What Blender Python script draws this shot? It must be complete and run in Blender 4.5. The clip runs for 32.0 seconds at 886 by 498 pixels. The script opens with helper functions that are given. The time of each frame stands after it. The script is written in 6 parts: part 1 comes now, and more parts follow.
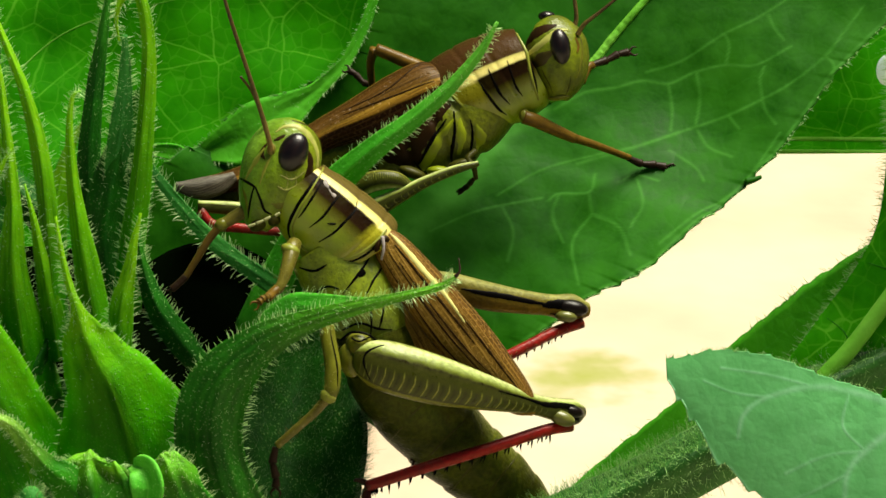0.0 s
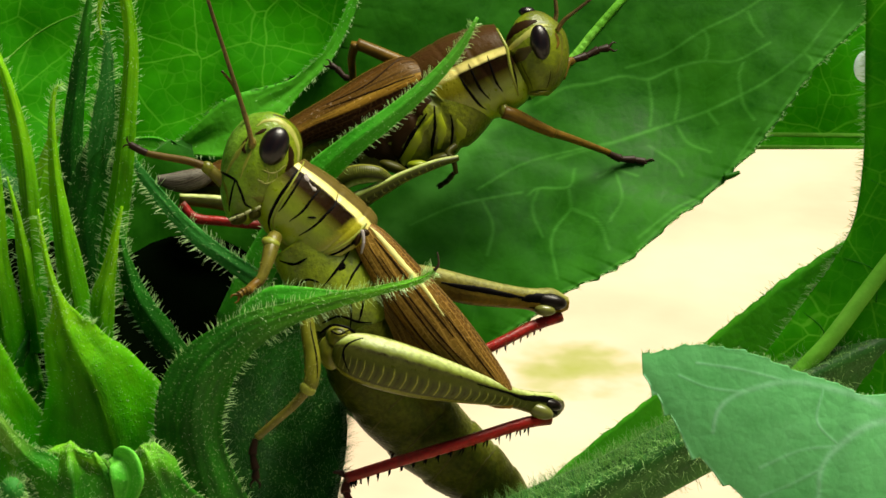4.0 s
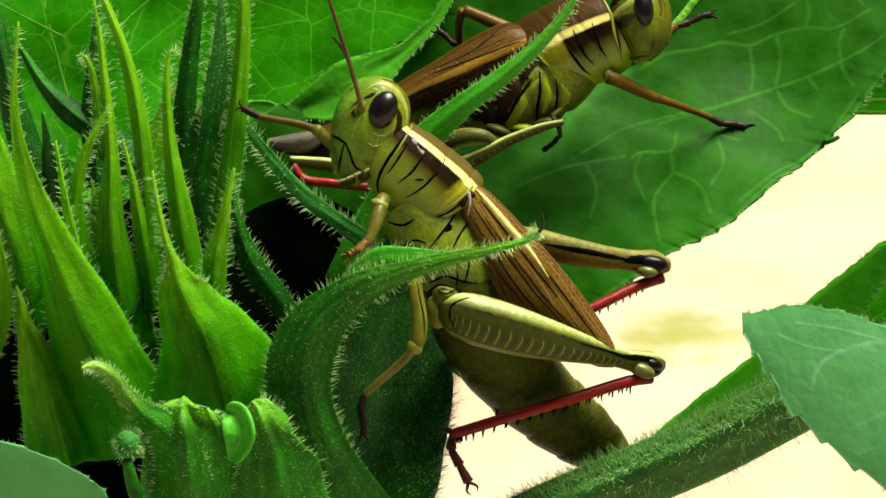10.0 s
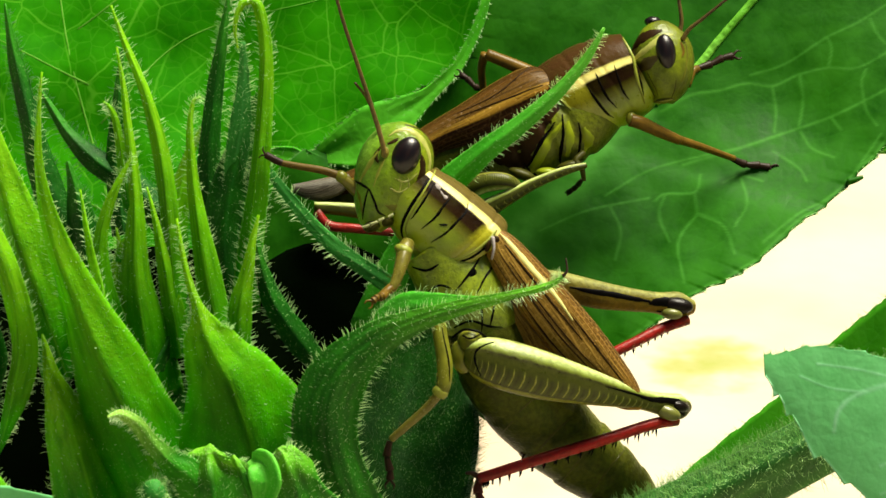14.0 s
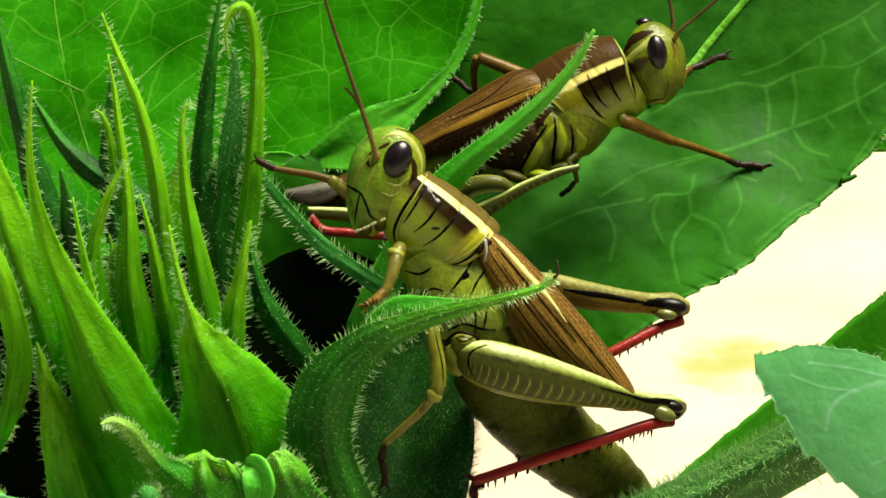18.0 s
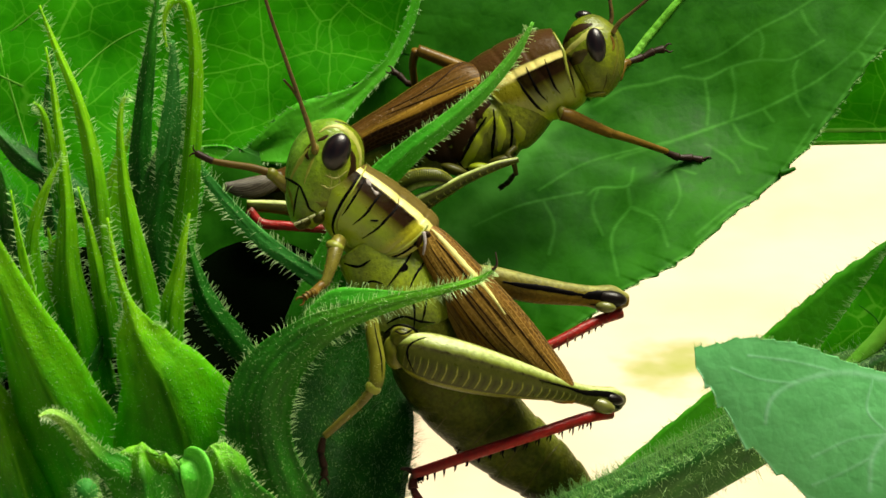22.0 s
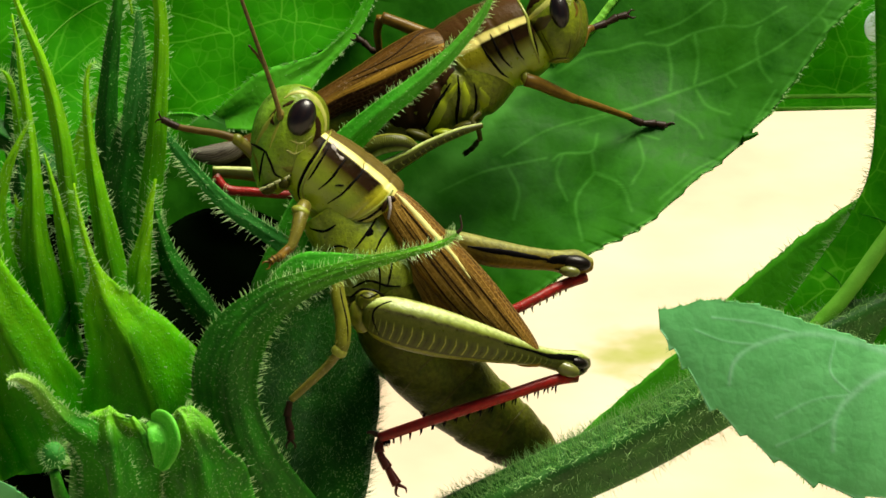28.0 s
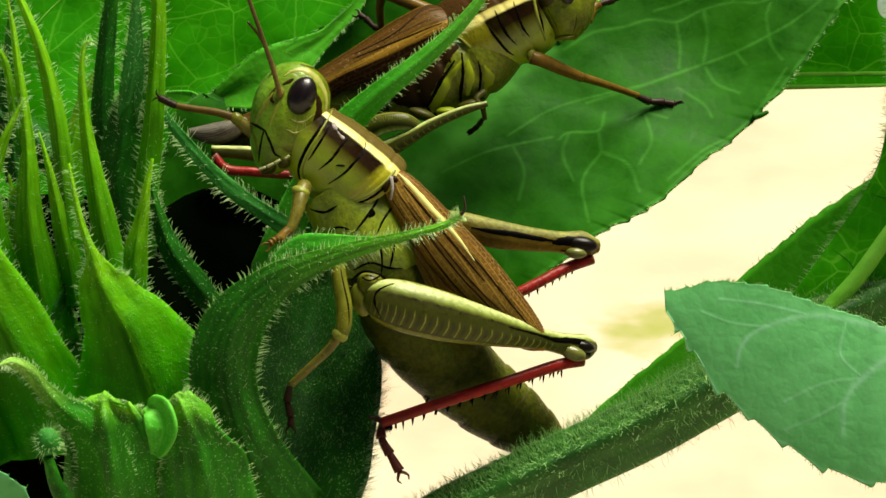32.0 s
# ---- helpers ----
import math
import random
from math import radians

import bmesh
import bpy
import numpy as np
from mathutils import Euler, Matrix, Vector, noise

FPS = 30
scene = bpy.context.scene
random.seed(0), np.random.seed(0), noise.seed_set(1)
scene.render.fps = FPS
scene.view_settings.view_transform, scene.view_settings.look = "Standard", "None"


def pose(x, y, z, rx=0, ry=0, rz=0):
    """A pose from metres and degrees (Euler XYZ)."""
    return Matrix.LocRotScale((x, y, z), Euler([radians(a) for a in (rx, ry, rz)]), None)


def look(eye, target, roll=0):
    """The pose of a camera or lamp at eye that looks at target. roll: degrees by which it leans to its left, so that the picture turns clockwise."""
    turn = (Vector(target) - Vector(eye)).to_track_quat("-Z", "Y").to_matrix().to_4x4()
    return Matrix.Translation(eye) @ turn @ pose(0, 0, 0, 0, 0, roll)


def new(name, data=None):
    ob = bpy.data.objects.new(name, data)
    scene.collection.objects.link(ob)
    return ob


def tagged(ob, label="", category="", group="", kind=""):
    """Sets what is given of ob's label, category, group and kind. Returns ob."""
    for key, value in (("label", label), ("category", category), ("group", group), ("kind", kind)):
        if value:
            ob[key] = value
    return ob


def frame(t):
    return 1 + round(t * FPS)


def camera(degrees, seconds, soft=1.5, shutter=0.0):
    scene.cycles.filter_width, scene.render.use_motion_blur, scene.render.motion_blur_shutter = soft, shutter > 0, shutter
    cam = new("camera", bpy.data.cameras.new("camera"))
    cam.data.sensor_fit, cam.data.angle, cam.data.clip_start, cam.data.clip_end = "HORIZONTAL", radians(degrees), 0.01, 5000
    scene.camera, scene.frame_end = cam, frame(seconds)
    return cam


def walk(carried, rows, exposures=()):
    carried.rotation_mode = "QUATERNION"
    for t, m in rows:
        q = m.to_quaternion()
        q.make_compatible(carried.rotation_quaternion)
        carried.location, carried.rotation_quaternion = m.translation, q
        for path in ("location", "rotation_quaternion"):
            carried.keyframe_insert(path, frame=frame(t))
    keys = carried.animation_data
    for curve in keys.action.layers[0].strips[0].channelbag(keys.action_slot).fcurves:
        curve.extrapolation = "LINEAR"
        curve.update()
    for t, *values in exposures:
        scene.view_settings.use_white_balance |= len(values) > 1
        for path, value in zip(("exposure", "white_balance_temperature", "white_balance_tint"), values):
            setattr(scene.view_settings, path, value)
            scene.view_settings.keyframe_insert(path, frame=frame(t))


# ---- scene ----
EXPOSURE, SKY, SUN, SUN_UP, SUN_ROUND = 1.66, 0.016, 4.4, 68.0, 56.0
KELVIN, TINT = 7000.0, 3.0
# ---- camera ----
# A hand-held close-up: the view is about 74 mm wide at the grasshoppers.
cam = camera(14.0, 32.0, 1.6)
PITCH, HEIGHT = -24.0, 0.95
BASE = pose(0, 0, HEIGHT, PITCH, 0, 0)
# t, right, ahead, up in millimetres, then turn in degrees
ROWS = [
    (0.0, -0.57, -292.30, -0.98, 90.481, 0.186, -2.163),
    (0.5, -0.46, -292.76, -1.00, 90.469, 0.164, -2.171),
    (1.0, -0.36, -293.07, -1.03, 90.447, 0.088, -2.221),
    (1.5, -0.27, -293.31, -1.05, 90.425, 0.028, -2.283),
    (2.0, -0.19, -293.60, -1.06, 90.402, -0.071, -2.339),
    (2.5, -0.13, -294.35, -1.05, 90.388, -0.031, -2.375),
    (3.0, -0.06, -294.25, -1.00, 90.383, -0.040, -2.376),
    (3.5, 0.07, -294.31, -0.94, 90.371, -0.029, -2.351),
    (5.5, 1.04, -294.04, -0.67, 90.322, -0.059, -2.169),
    (6.0, 0.97, -294.24, -0.70, 90.324, -0.035, -2.180),
    (6.5, 0.82, -297.92, -0.76, 90.278, -0.078, -2.161),
    (7.0, 0.63, -301.31, -0.83, 90.236, -0.098, -1.988),
    (7.5, 0.46, -301.38, -0.92, 90.239, -0.117, -1.771),
    (8.0, 0.30, -301.48, -1.00, 90.232, -0.175, -1.562),
    (8.5, 0.17, -301.26, -1.08, 90.183, -0.172, -1.353),
    (9.0, 0.05, -301.34, -1.16, 90.097, -0.215, -1.144),
    (9.5, -0.09, -301.20, -1.23, 89.975, -0.247, -0.938),
    (10.0, -0.24, -300.97, -1.27, 89.816, -0.277, -0.700),
    (10.5, -0.39, -301.04, -1.25, 89.645, -0.288, -0.401),
    (11.0, -0.47, -301.15, -1.15, 89.473, -0.312, -0.037),
    (11.5, -0.44, -301.19, -0.96, 89.480, -0.254, 0.288),
    (12.0, -0.28, -301.10, -0.73, 89.653, -0.269, 0.357),
    (12.5, -0.04, -301.32, -0.48, 89.856, -0.120, 0.202),
    (13.0, 0.23, -301.35, -0.26, 90.050, 0.018, 0.042),
    (13.5, 0.45, -301.25, -0.10, 90.197, 0.180, -0.098),
    (14.0, 0.64, -301.50, 0.02, 90.283, 0.310, -0.146),
    (14.5, 0.82, -301.73, 0.10, 90.309, 0.369, -0.114),
    (16.5, 2.74, -302.06, 0.22, 90.293, 0.741, 0.236),
    (17.0, 3.12, -301.69, 0.20, 90.301, 0.849, 0.280),
    (17.5, 3.38, -301.48, 0.17, 90.307, 0.889, 0.295),
    (18.0, 3.56, -301.77, 0.12, 90.316, 0.965, 0.293),
    (18.5, 3.67, -301.64, 0.05, 90.326, 1.004, 0.259),
    (19.0, 3.72, -301.81, -0.07, 90.334, 1.002, 0.151),
    (19.5, 3.76, -301.83, -0.23, 90.344, 0.996, 0.004),
    (20.0, 3.80, -301.89, -0.42, 90.360, 1.018, -0.138),
    (20.5, 3.88, -302.14, -0.64, 90.376, 0.988, -0.270),
    (21.0, 4.00, -301.78, -0.82, 90.390, 1.019, -0.396),
    (21.5, 4.16, -301.78, -0.95, 90.395, 1.013, -0.486),
    (22.0, 4.32, -301.63, -0.99, 90.390, 1.047, -0.529),
    (22.5, 4.41, -301.95, -0.95, 90.377, 1.063, -0.526),
    (23.0, 4.40, -301.63, -0.88, 90.365, 1.069, -0.527),
    (23.5, 4.30, -301.67, -0.84, 90.359, 1.100, -0.541),
    (24.0, 4.13, -301.59, -0.84, 90.355, 1.073, -0.571),
    (24.5, 3.95, -302.13, -0.90, 90.335, 1.137, -0.621),
    (25.0, 3.79, -302.77, -1.04, 90.301, 1.172, -0.698),
    (25.5, 3.70, -302.88, -1.29, 90.265, 1.202, -0.792),
    (27.5, 4.29, -303.67, -3.13, 90.291, 1.275, -0.998),
    (28.0, 4.47, -303.39, -3.26, 90.240, 1.294, -1.042),
    (28.5, 4.63, -303.43, -3.28, 90.180, 1.298, -1.087),
    (29.0, 4.79, -303.61, -3.23, 90.123, 1.268, -1.116),
    (29.5, 4.93, -303.59, -3.14, 90.070, 1.247, -1.112),
    (30.0, 5.04, -303.59, -3.03, 90.024, 1.196, -1.078),
    (30.5, 5.11, -302.39, -2.91, 89.997, 1.225, -1.022),
    (31.0, 5.14, -300.63, -2.79, 89.955, 1.203, -0.974),
    (31.5, 5.13, -298.77, -2.69, 89.901, 1.202, -0.930),
    (32.0, 5.11, -296.89, -2.61, 89.826, 1.260, -0.891),
]
walk(cam, [(t, BASE @ pose(x / 1000, y / 1000, z / 1000, rx, ry, rz)) for t, x, y, z, rx, ry, rz in ROWS],
     [(t, EXPOSURE + e, KELVIN, TINT) for t, e in ((0.0, -0.22), (3.0, -0.28), (6.0, -0.28), (9.0, -0.15), (11.0, -0.12), (13.0, 0.1), (19.0, 0.08), (21.0, -0.05), (23.0, -0.16), (28.0, -0.2), (32.0, -0.24))])

# ---- light: bright hazy daylight from high up on the right ----
world = bpy.data.worlds.new("daylight")
scene.world = world
world.use_nodes = True
wn = world.node_tree.nodes
sky = wn.new("ShaderNodeTexSky")
sky.sky_type, sky.sun_disc = "NISHITA", False
sky.sun_elevation, sky.sun_rotation = radians(SUN_UP), radians(SUN_ROUND)
sky.dust_density = 2.0
wn["Background"].inputs["Strength"].default_value = SKY
world.node_tree.links.new(sky.outputs[0], wn["Background"].inputs["Color"])
sun = new("sun", bpy.data.lights.new("sun", "SUN"))
sun.data.energy, sun.data.angle, sun.data.color = SUN, radians(34), (1.0, 0.95, 0.84)
sun_way = Vector((math.sin(radians(SUN_ROUND)) * math.cos(radians(SUN_UP)), math.cos(radians(SUN_ROUND)) * math.cos(radians(SUN_UP)), math.sin(radians(SUN_UP))))
sun.matrix_world = look(sun_way * 20, (0, 0, 0))

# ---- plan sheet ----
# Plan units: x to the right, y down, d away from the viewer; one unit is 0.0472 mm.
UNIT, FAR = 0.0000472, 6385.0
AHEAD = (BASE.to_3x3() @ Vector((0, 1, 0))).normalized()
PLACE = {}


def P(p):
    x, y, d = p
    k = 1 + d / FAR
    return BASE @ Vector(((x - 784) * k * UNIT, d * UNIT, (441 - y) * k * UNIT))


def shape(verts, faces, uvs=None, smooth=True, name="mesh"):
    """A mesh from plan points; one uv pair for each point."""
    me = bpy.data.meshes.new(name)
    me.from_pydata([P(v) for v in verts], [], faces)
    if uvs is not None:
        lay = me.uv_layers.new(name="UVMap")
        idx = np.empty(len(me.loops), dtype=np.int32)
        me.loops.foreach_get("vertex_index", idx)
        lay.data.foreach_set("uv", np.asarray(uvs, dtype=np.float32)[idx].ravel())
    if smooth:
        me.polygons.foreach_set("use_smooth", [True] * len(me.polygons))
    me.update()
    return me


def part(name, me, material, parent=None, label="", origin=None):
    """Links a mesh as one object, with its own origin, under a thing or a part."""
    if origin is None:
        co = np.empty(len(me.vertices) * 3)
        me.vertices.foreach_get("co", co)
        c = Vector(co.reshape(-1, 3).mean(0))
    else:
        c = P(origin)
    me.transform(Matrix.Translation(-c))
    me.materials.append(material)
    ob = new(name, me)
    PLACE[ob] = c
    if parent:
        ob.parent = parent
        ob.location = c - PLACE[parent]
    else:
        ob.location = c
    if label:
        ob["label"] = label
    return ob


def bristles(me, material, parent):
    return tagged(part("bristles", me, material, parent), kind="stuff")


def each(name, pieces, material, parent, label=""):
    """Every piece as a part of its own."""
    return [part(name, shape(*q), material, parent, label) for q in pieces]


def thing(name, at, label, category, group="", kind=""):
    ob = new(name)
    ob.empty_display_size = 0.005
    c = at if isinstance(at, Vector) else P(at)
    ob.location = c
    PLACE[ob] = c
    return tagged(ob, label, category, group, kind)


def joined(pieces):
    """Several (verts, faces, uvs) as one."""
    V, F, U = [], [], []
    for v, f, u in pieces:
        o = len(V)
        V += list(v)
        F += [tuple(i + o for i in q) for q in f]
        U += list(u)
    return V, F, U


def spline(points, n):
    """Catmull-Rom through rows of numbers, n samples, even in knots."""
    p = np.array(points, float)
    if len(p) == 2:
        s = np.linspace(0, 1, n)[:, None]
        return p[0] * (1 - s) + p[1] * s
    q = np.vstack([2 * p[0] - p[1], p, 2 * p[-1] - p[-2]])
    out = []
    for t in np.linspace(0, len(p) - 1, n):
        i = min(int(t), len(p) - 2)
        f = t - i
        a, b, c, e = q[i], q[i + 1], q[i + 2], q[i + 3]
        out.append(0.5 * ((2 * b) + (c - a) * f + (2 * a - 5 * b + 4 * c - e) * f * f + (3 * b - a - 3 * c + e) * f ** 3))
    return np.array(out)


class Loft:
    """A rounded body along a path. Rows: x, y, d, radius across, radius in depth. v = 0 on the path's left, 0.25 towards the viewer."""

    def __init__(self, rows, n=40, seg=20, flip=False, mod=None, power=1.0, shear=(0, 0)):
        self.n, self.seg, self.mod, self.power = n, seg, mod, power
        g = spline(rows, n)
        self.c, self.ra, self.rb = g[:, :3], np.maximum(g[:, 3], 0.3), np.maximum(g[:, 4], 0.3)
        t = np.gradient(self.c, axis=0)
        t /= np.linalg.norm(t, axis=1)[:, None] + 1e-9
        a = np.cross(t, np.array([0, 0, 1.0]))
        a /= np.linalg.norm(a, axis=1)[:, None] + 1e-9
        if flip:
            a = -a
        self.a = a
        b = np.cross(t, a)
        b *= np.where(b[:, 2] > 0, -1, 1)[:, None]
        self.b, self.t, self.shear = b, t, shear

    def at(self, s, v, lift=0.0):
        x = min(max(s, 0), 1) * (self.n - 1)
        i = min(int(x), self.n - 2)
        f = x - i
        mix = lambda k: k[i] * (1 - f) + k[i + 1] * f
        w = 2 * math.pi * v
        co, si = math.cos(w), math.sin(w)
        if self.power != 1.0:
            co, si = math.copysign(abs(co) ** self.power, co), math.copysign(abs(si) ** self.power, si)
        m = self.mod(s, v) if self.mod else 1.0
        q = mix(self.t) * (self.shear[0] * (1 - s) + self.shear[1] * s) * co
        return q + mix(self.c) + mix(self.a) * (mix(self.ra) * m + lift) * co + mix(self.b) * (mix(self.rb) * m + lift) * si

    def data(self):
        V, F, U = [], [], []
        n, m = self.n, self.seg
        for i in range(n):
            for j in range(m + 1):
                s, v = i / (n - 1), j / m
                V.append(self.at(s, v))
                U.append((s, v))
        for i in range(n - 1):
            for j in range(m):
                k = i * (m + 1) + j
                F.append((k, k + 1, k + m + 2, k + m + 1))
        for row, sgn in ((0, 1), (n - 1, -1)):
            V.append(self.c[row])
            U.append((row / (n - 1), 0.25))
            o = len(V) - 1
            for j in range(m):
                k = row * (m + 1) + j
                F.append((o, k + 1, k) if sgn > 0 else (o, k, k + 1))
        return V, F, U

    def mesh(self):
        return shape(*self.data())

    def find(self, x, y):
        """Where the plan point x, y lies on the near side: (s, v)."""
        if not hasattr(self, "near"):
            sv = [(i / 80, -0.01 + 0.52 * j / 80) for i in range(81) for j in range(81)]
            self.near = np.array(sv), np.array([self.at(*k)[:2] for k in sv])
        k = np.argmin(((self.near[1] - (x, y)) ** 2).sum(1))
        return tuple(self.near[0][k])

    def ribbon(self, pts, lift=0.7, n=30, jag=0.18, taper=True):
        """A marking that lies on the surface through plan points (x, y, half width)."""
        g = spline([(*self.find(x, y), w) for x, y, w in pts], n)
        q = np.array([self.at(s, v) for s, v, _ in g])
        t = np.gradient(q, axis=0)
        V, F, U = [], [], []
        for i in range(n):
            s, v, w = g[i]
            e = 0.004
            nrm = np.cross(self.at(s + e, v) - self.at(s - e, v), self.at(s, v + e) - self.at(s, v - e))
            k = min(int(s * (self.n - 1)), self.n - 1)
            nrm *= math.copysign(1, float(nrm @ (q[i] - self.c[k]))) / (np.linalg.norm(nrm) + 1e-9)
            ac = np.cross(nrm, t[i])
            ac /= np.linalg.norm(ac) + 1e-9
            w = max(w, 0.5) * (1 + jag * 2 * noise.noise(Vector((q[i][0] * 0.11, q[i][1] * 0.11, 4.0))))
            if taper:
                w *= 0.35 + 0.65 * math.sin(math.pi * min(max(i / (n - 1), 0.05), 0.95)) ** 0.6
            R = max(min(self.ra[k], self.rb[k]), 8)
            for m in (-1, -0.6, 0, 0.6, 1):
                V.append(q[i] + ac * m * w + nrm * (lift - (m * w) ** 2 / (2 * R) - (1.5 * lift if abs(m) == 1 else 0)))
                U.append((i / (n - 1), (m + 1) / 2))
        for i in range(n - 1):
            for j in range(4):
                k = i * 5 + j
                F.append((k, k + 1, k + 6, k + 5))
        return V, F, U

    def line(self, sv, r, lift=0.0, n=14, seg=6):
        """A thin cord along points (s, v) on the surface, tapering at its ends."""
        pts = spline([(s, v) for s, v in sv], n)
        rows = []
        for k, (s, v) in enumerate(pts):
            q = self.at(s, v, lift)
            e = r * (0.45 + 0.55 * math.sin(math.pi * min(max(k / (n - 1), 0.04), 0.96)))
            rows.append((*q, e, e))
        return Loft(rows, n, seg).data()


def cord(rows, r, n=24, seg=8):
    """A round cord through plan points; r: one radius, or one at each end."""
    r0, r1 = r if isinstance(r, tuple) else (r, r)
    m = len(rows)
    return Loft([(*p, r0 + (r1 - r0) * i / (m - 1), r0 + (r1 - r0) * i / (m - 1)) for i, p in enumerate(rows)], n, seg)


def ball(c, r, n=12, seg=16, tilt=0.0):
    """An egg: centre, (across, along, deep) radii, turned by tilt degrees."""
    V, F, U = [], [], []
    ct, st = math.cos(radians(tilt)), math.sin(radians(tilt))
    for i in range(n + 1):
        th = math.pi * i / n
        for j in range(seg + 1):
            ph = 2 * math.pi * j / seg
            x, y, z = r[0] * math.sin(th) * math.cos(ph), -r[1] * math.cos(th), r[2] * math.sin(th) * math.sin(ph)
            V.append((c[0] + x * ct - y * st, c[1] + x * st + y * ct, c[2] + z))
            U.append((i / n, j / seg))
    for i in range(n):
        for j in range(seg):
            k = i * (seg + 1) + j
            F.append((k, k + seg + 1, k + seg + 2, k + 1))
    return V, F, U


def sheet(fn, ns, nt, thick=3.0):
    """A thin solid sheet from fn(s, t), s along, t from -1 to 1 across."""
    top, U = [], []
    for i in range(ns + 1):
        for j in range(nt + 1):
            s, t = i / ns, 2 * j / nt - 1
            top.append(np.array(fn(s, t), float))
            U.append((s, (t + 1) / 2))
    g = np.array(top).reshape(ns + 1, nt + 1, 3)
    nrm = np.cross(np.gradient(g, axis=0), np.gradient(g, axis=1)).reshape(-1, 3)
    nrm /= np.linalg.norm(nrm, axis=1)[:, None] + 1e-9
    if nrm[:, 2].mean() < 0:
        nrm = -nrm
    V = top + [p + q * thick for p, q in zip(top, nrm)]
    o, w, F = len(top), nt + 1, []
    for i in range(ns):
        for j in range(nt):
            k = i * w + j
            F.append((k, k + 1, k + w + 1, k + w))
            F.append((o + k, o + k + w, o + k + w + 1, o + k + 1))
    rim = [i * w for i in range(ns + 1)] + [ns * w + j for j in range(1, w)] + [i * w + nt for i in range(ns - 1, -1, -1)] + list(range(nt - 1, 0, -1))
    for a, b in zip(rim, rim[1:] + rim[:1]):
        F.append((a, b, o + b, o + a))
    return V, F, U + U


class Blade:
    """A bract. Rows: x, y, d, half width, turn (degrees about its length). cup: how far the edges bend back (negative: forward)."""

    def __init__(self, rows, cup=0.35, n=44, nt=10, thick=5.0, wavy=0.0, ribs=0.016):
        self.n, self.nt, self.thick, self.cup = n, nt, thick, cup
        g = spline(rows, n)
        self.c, self.w, self.turn = g[:, :3], np.maximum(g[:, 3], 0.6), np.radians(g[:, 4])
        t = np.gradient(self.c, axis=0)
        t /= np.linalg.norm(t, axis=1)[:, None] + 1e-9
        a = np.cross(t, np.array([0, 0, 1.0]))
        a /= np.linalg.norm(a, axis=1)[:, None] + 1e-9
        b = np.cross(t, a)
        b *= np.where(b[:, 2] > 0, -1, 1)[:, None]
        ct, st = np.cos(self.turn)[:, None], np.sin(self.turn)[:, None]
        self.a, self.b = a * ct + b * st, b * ct - a * st
        self.wavy, self.ribs, self.seed = wavy, ribs, random.random() * 50

    def at(self, s, t):
        x = min(max(s, 0), 1) * (self.n - 1)
        i = min(int(x), self.n - 2)
        f = x - i
        mix = lambda k: k[i] * (1 - f) + k[i + 1] * f
        w = mix(self.w)
        if self.wavy:
            w *= 1 + self.wavy * noise.noise(Vector((s * 7, t * 1.5, self.seed)))
        deep = -self.cup * w * abs(t) + self.ribs * w * math.cos(t * 14)
        q = mix(self.c) + mix(self.a) * (w * t) + mix(self.b) * deep
        if self.wavy:
            q = q + mix(self.b) * w * self.wavy * noise.noise(Vector((s * 5 + 9, t * 2, self.seed)))
        return q

    def mesh(self):
        return shape(*sheet(self.at, self.n - 1, self.nt, self.thick))

    def hairs(self, edge, face, length, lo=0.0, hi=1.0):
        """Stiff hairs on both edges and on the near face, as one mesh."""
        V, F = [], []
        rnd = random.Random(int(self.seed * 1000))
        jobs = [(rnd.uniform(lo, hi), rnd.choice((-1, 1)) * rnd.uniform(0.94, 1), True) for _ in range(edge)]
        jobs += [(rnd.uniform(lo, hi), rnd.uniform(-0.95, 0.95), False) for _ in range(face)]
        for s, t, rim in jobs:
            p = self.at(s, t)
            i = min(int(s * (self.n - 1)), self.n - 1)
            along = self.c[max(i - 1, 0)] - self.c[min(i + 1, self.n - 1)]
            along = along / (np.linalg.norm(along) + 1e-9)
            out = self.a[i] * (math.copysign(1, t) if rim else rnd.gauss(0, 0.6)) + self.b[i] * (rnd.uniform(-0.2, 0.6) if rim else 0.6) + along * (0.5 if rim else 0.7)
            out = out + np.array([rnd.gauss(0, 0.2) for _ in range(3)])
            hair(V, F, p, out, length * rnd.uniform(0.45, 1.2) * (1 if rim else 0.42), 0.5 if rim else 0.34, rnd)
        return shape(V, F, smooth=False)


def hair(V, F, p, out, length, r, rnd):
    out = np.array(out, float)
    out /= np.linalg.norm(out) + 1e-9
    side = np.cross(out, (0.3, 0.5, 0.81))
    side /= np.linalg.norm(side) + 1e-9
    third = np.cross(out, side)
    o = len(V)
    bend = np.array([rnd.gauss(0, 0.16), rnd.gauss(0.03, 0.16), rnd.gauss(0, 0.16)]) * length
    mid = p + out * length * 0.55
    for k in range(3):
        w = 2 * math.pi * k / 3
        V.append(p - out * 1.5 + (side * math.cos(w) + third * math.sin(w)) * r)
    for k in range(3):
        w = 2 * math.pi * k / 3
        V.append(mid + (side * math.cos(w) + third * math.sin(w)) * r * 0.65)
    V.append(p + out * length + bend)
    for k in range(3):
        j = (k + 1) % 3
        F.append((o + k, o + j, o + 3 + j, o + 3 + k))
        F.append((o + 3 + k, o + 3 + j, o + 6))


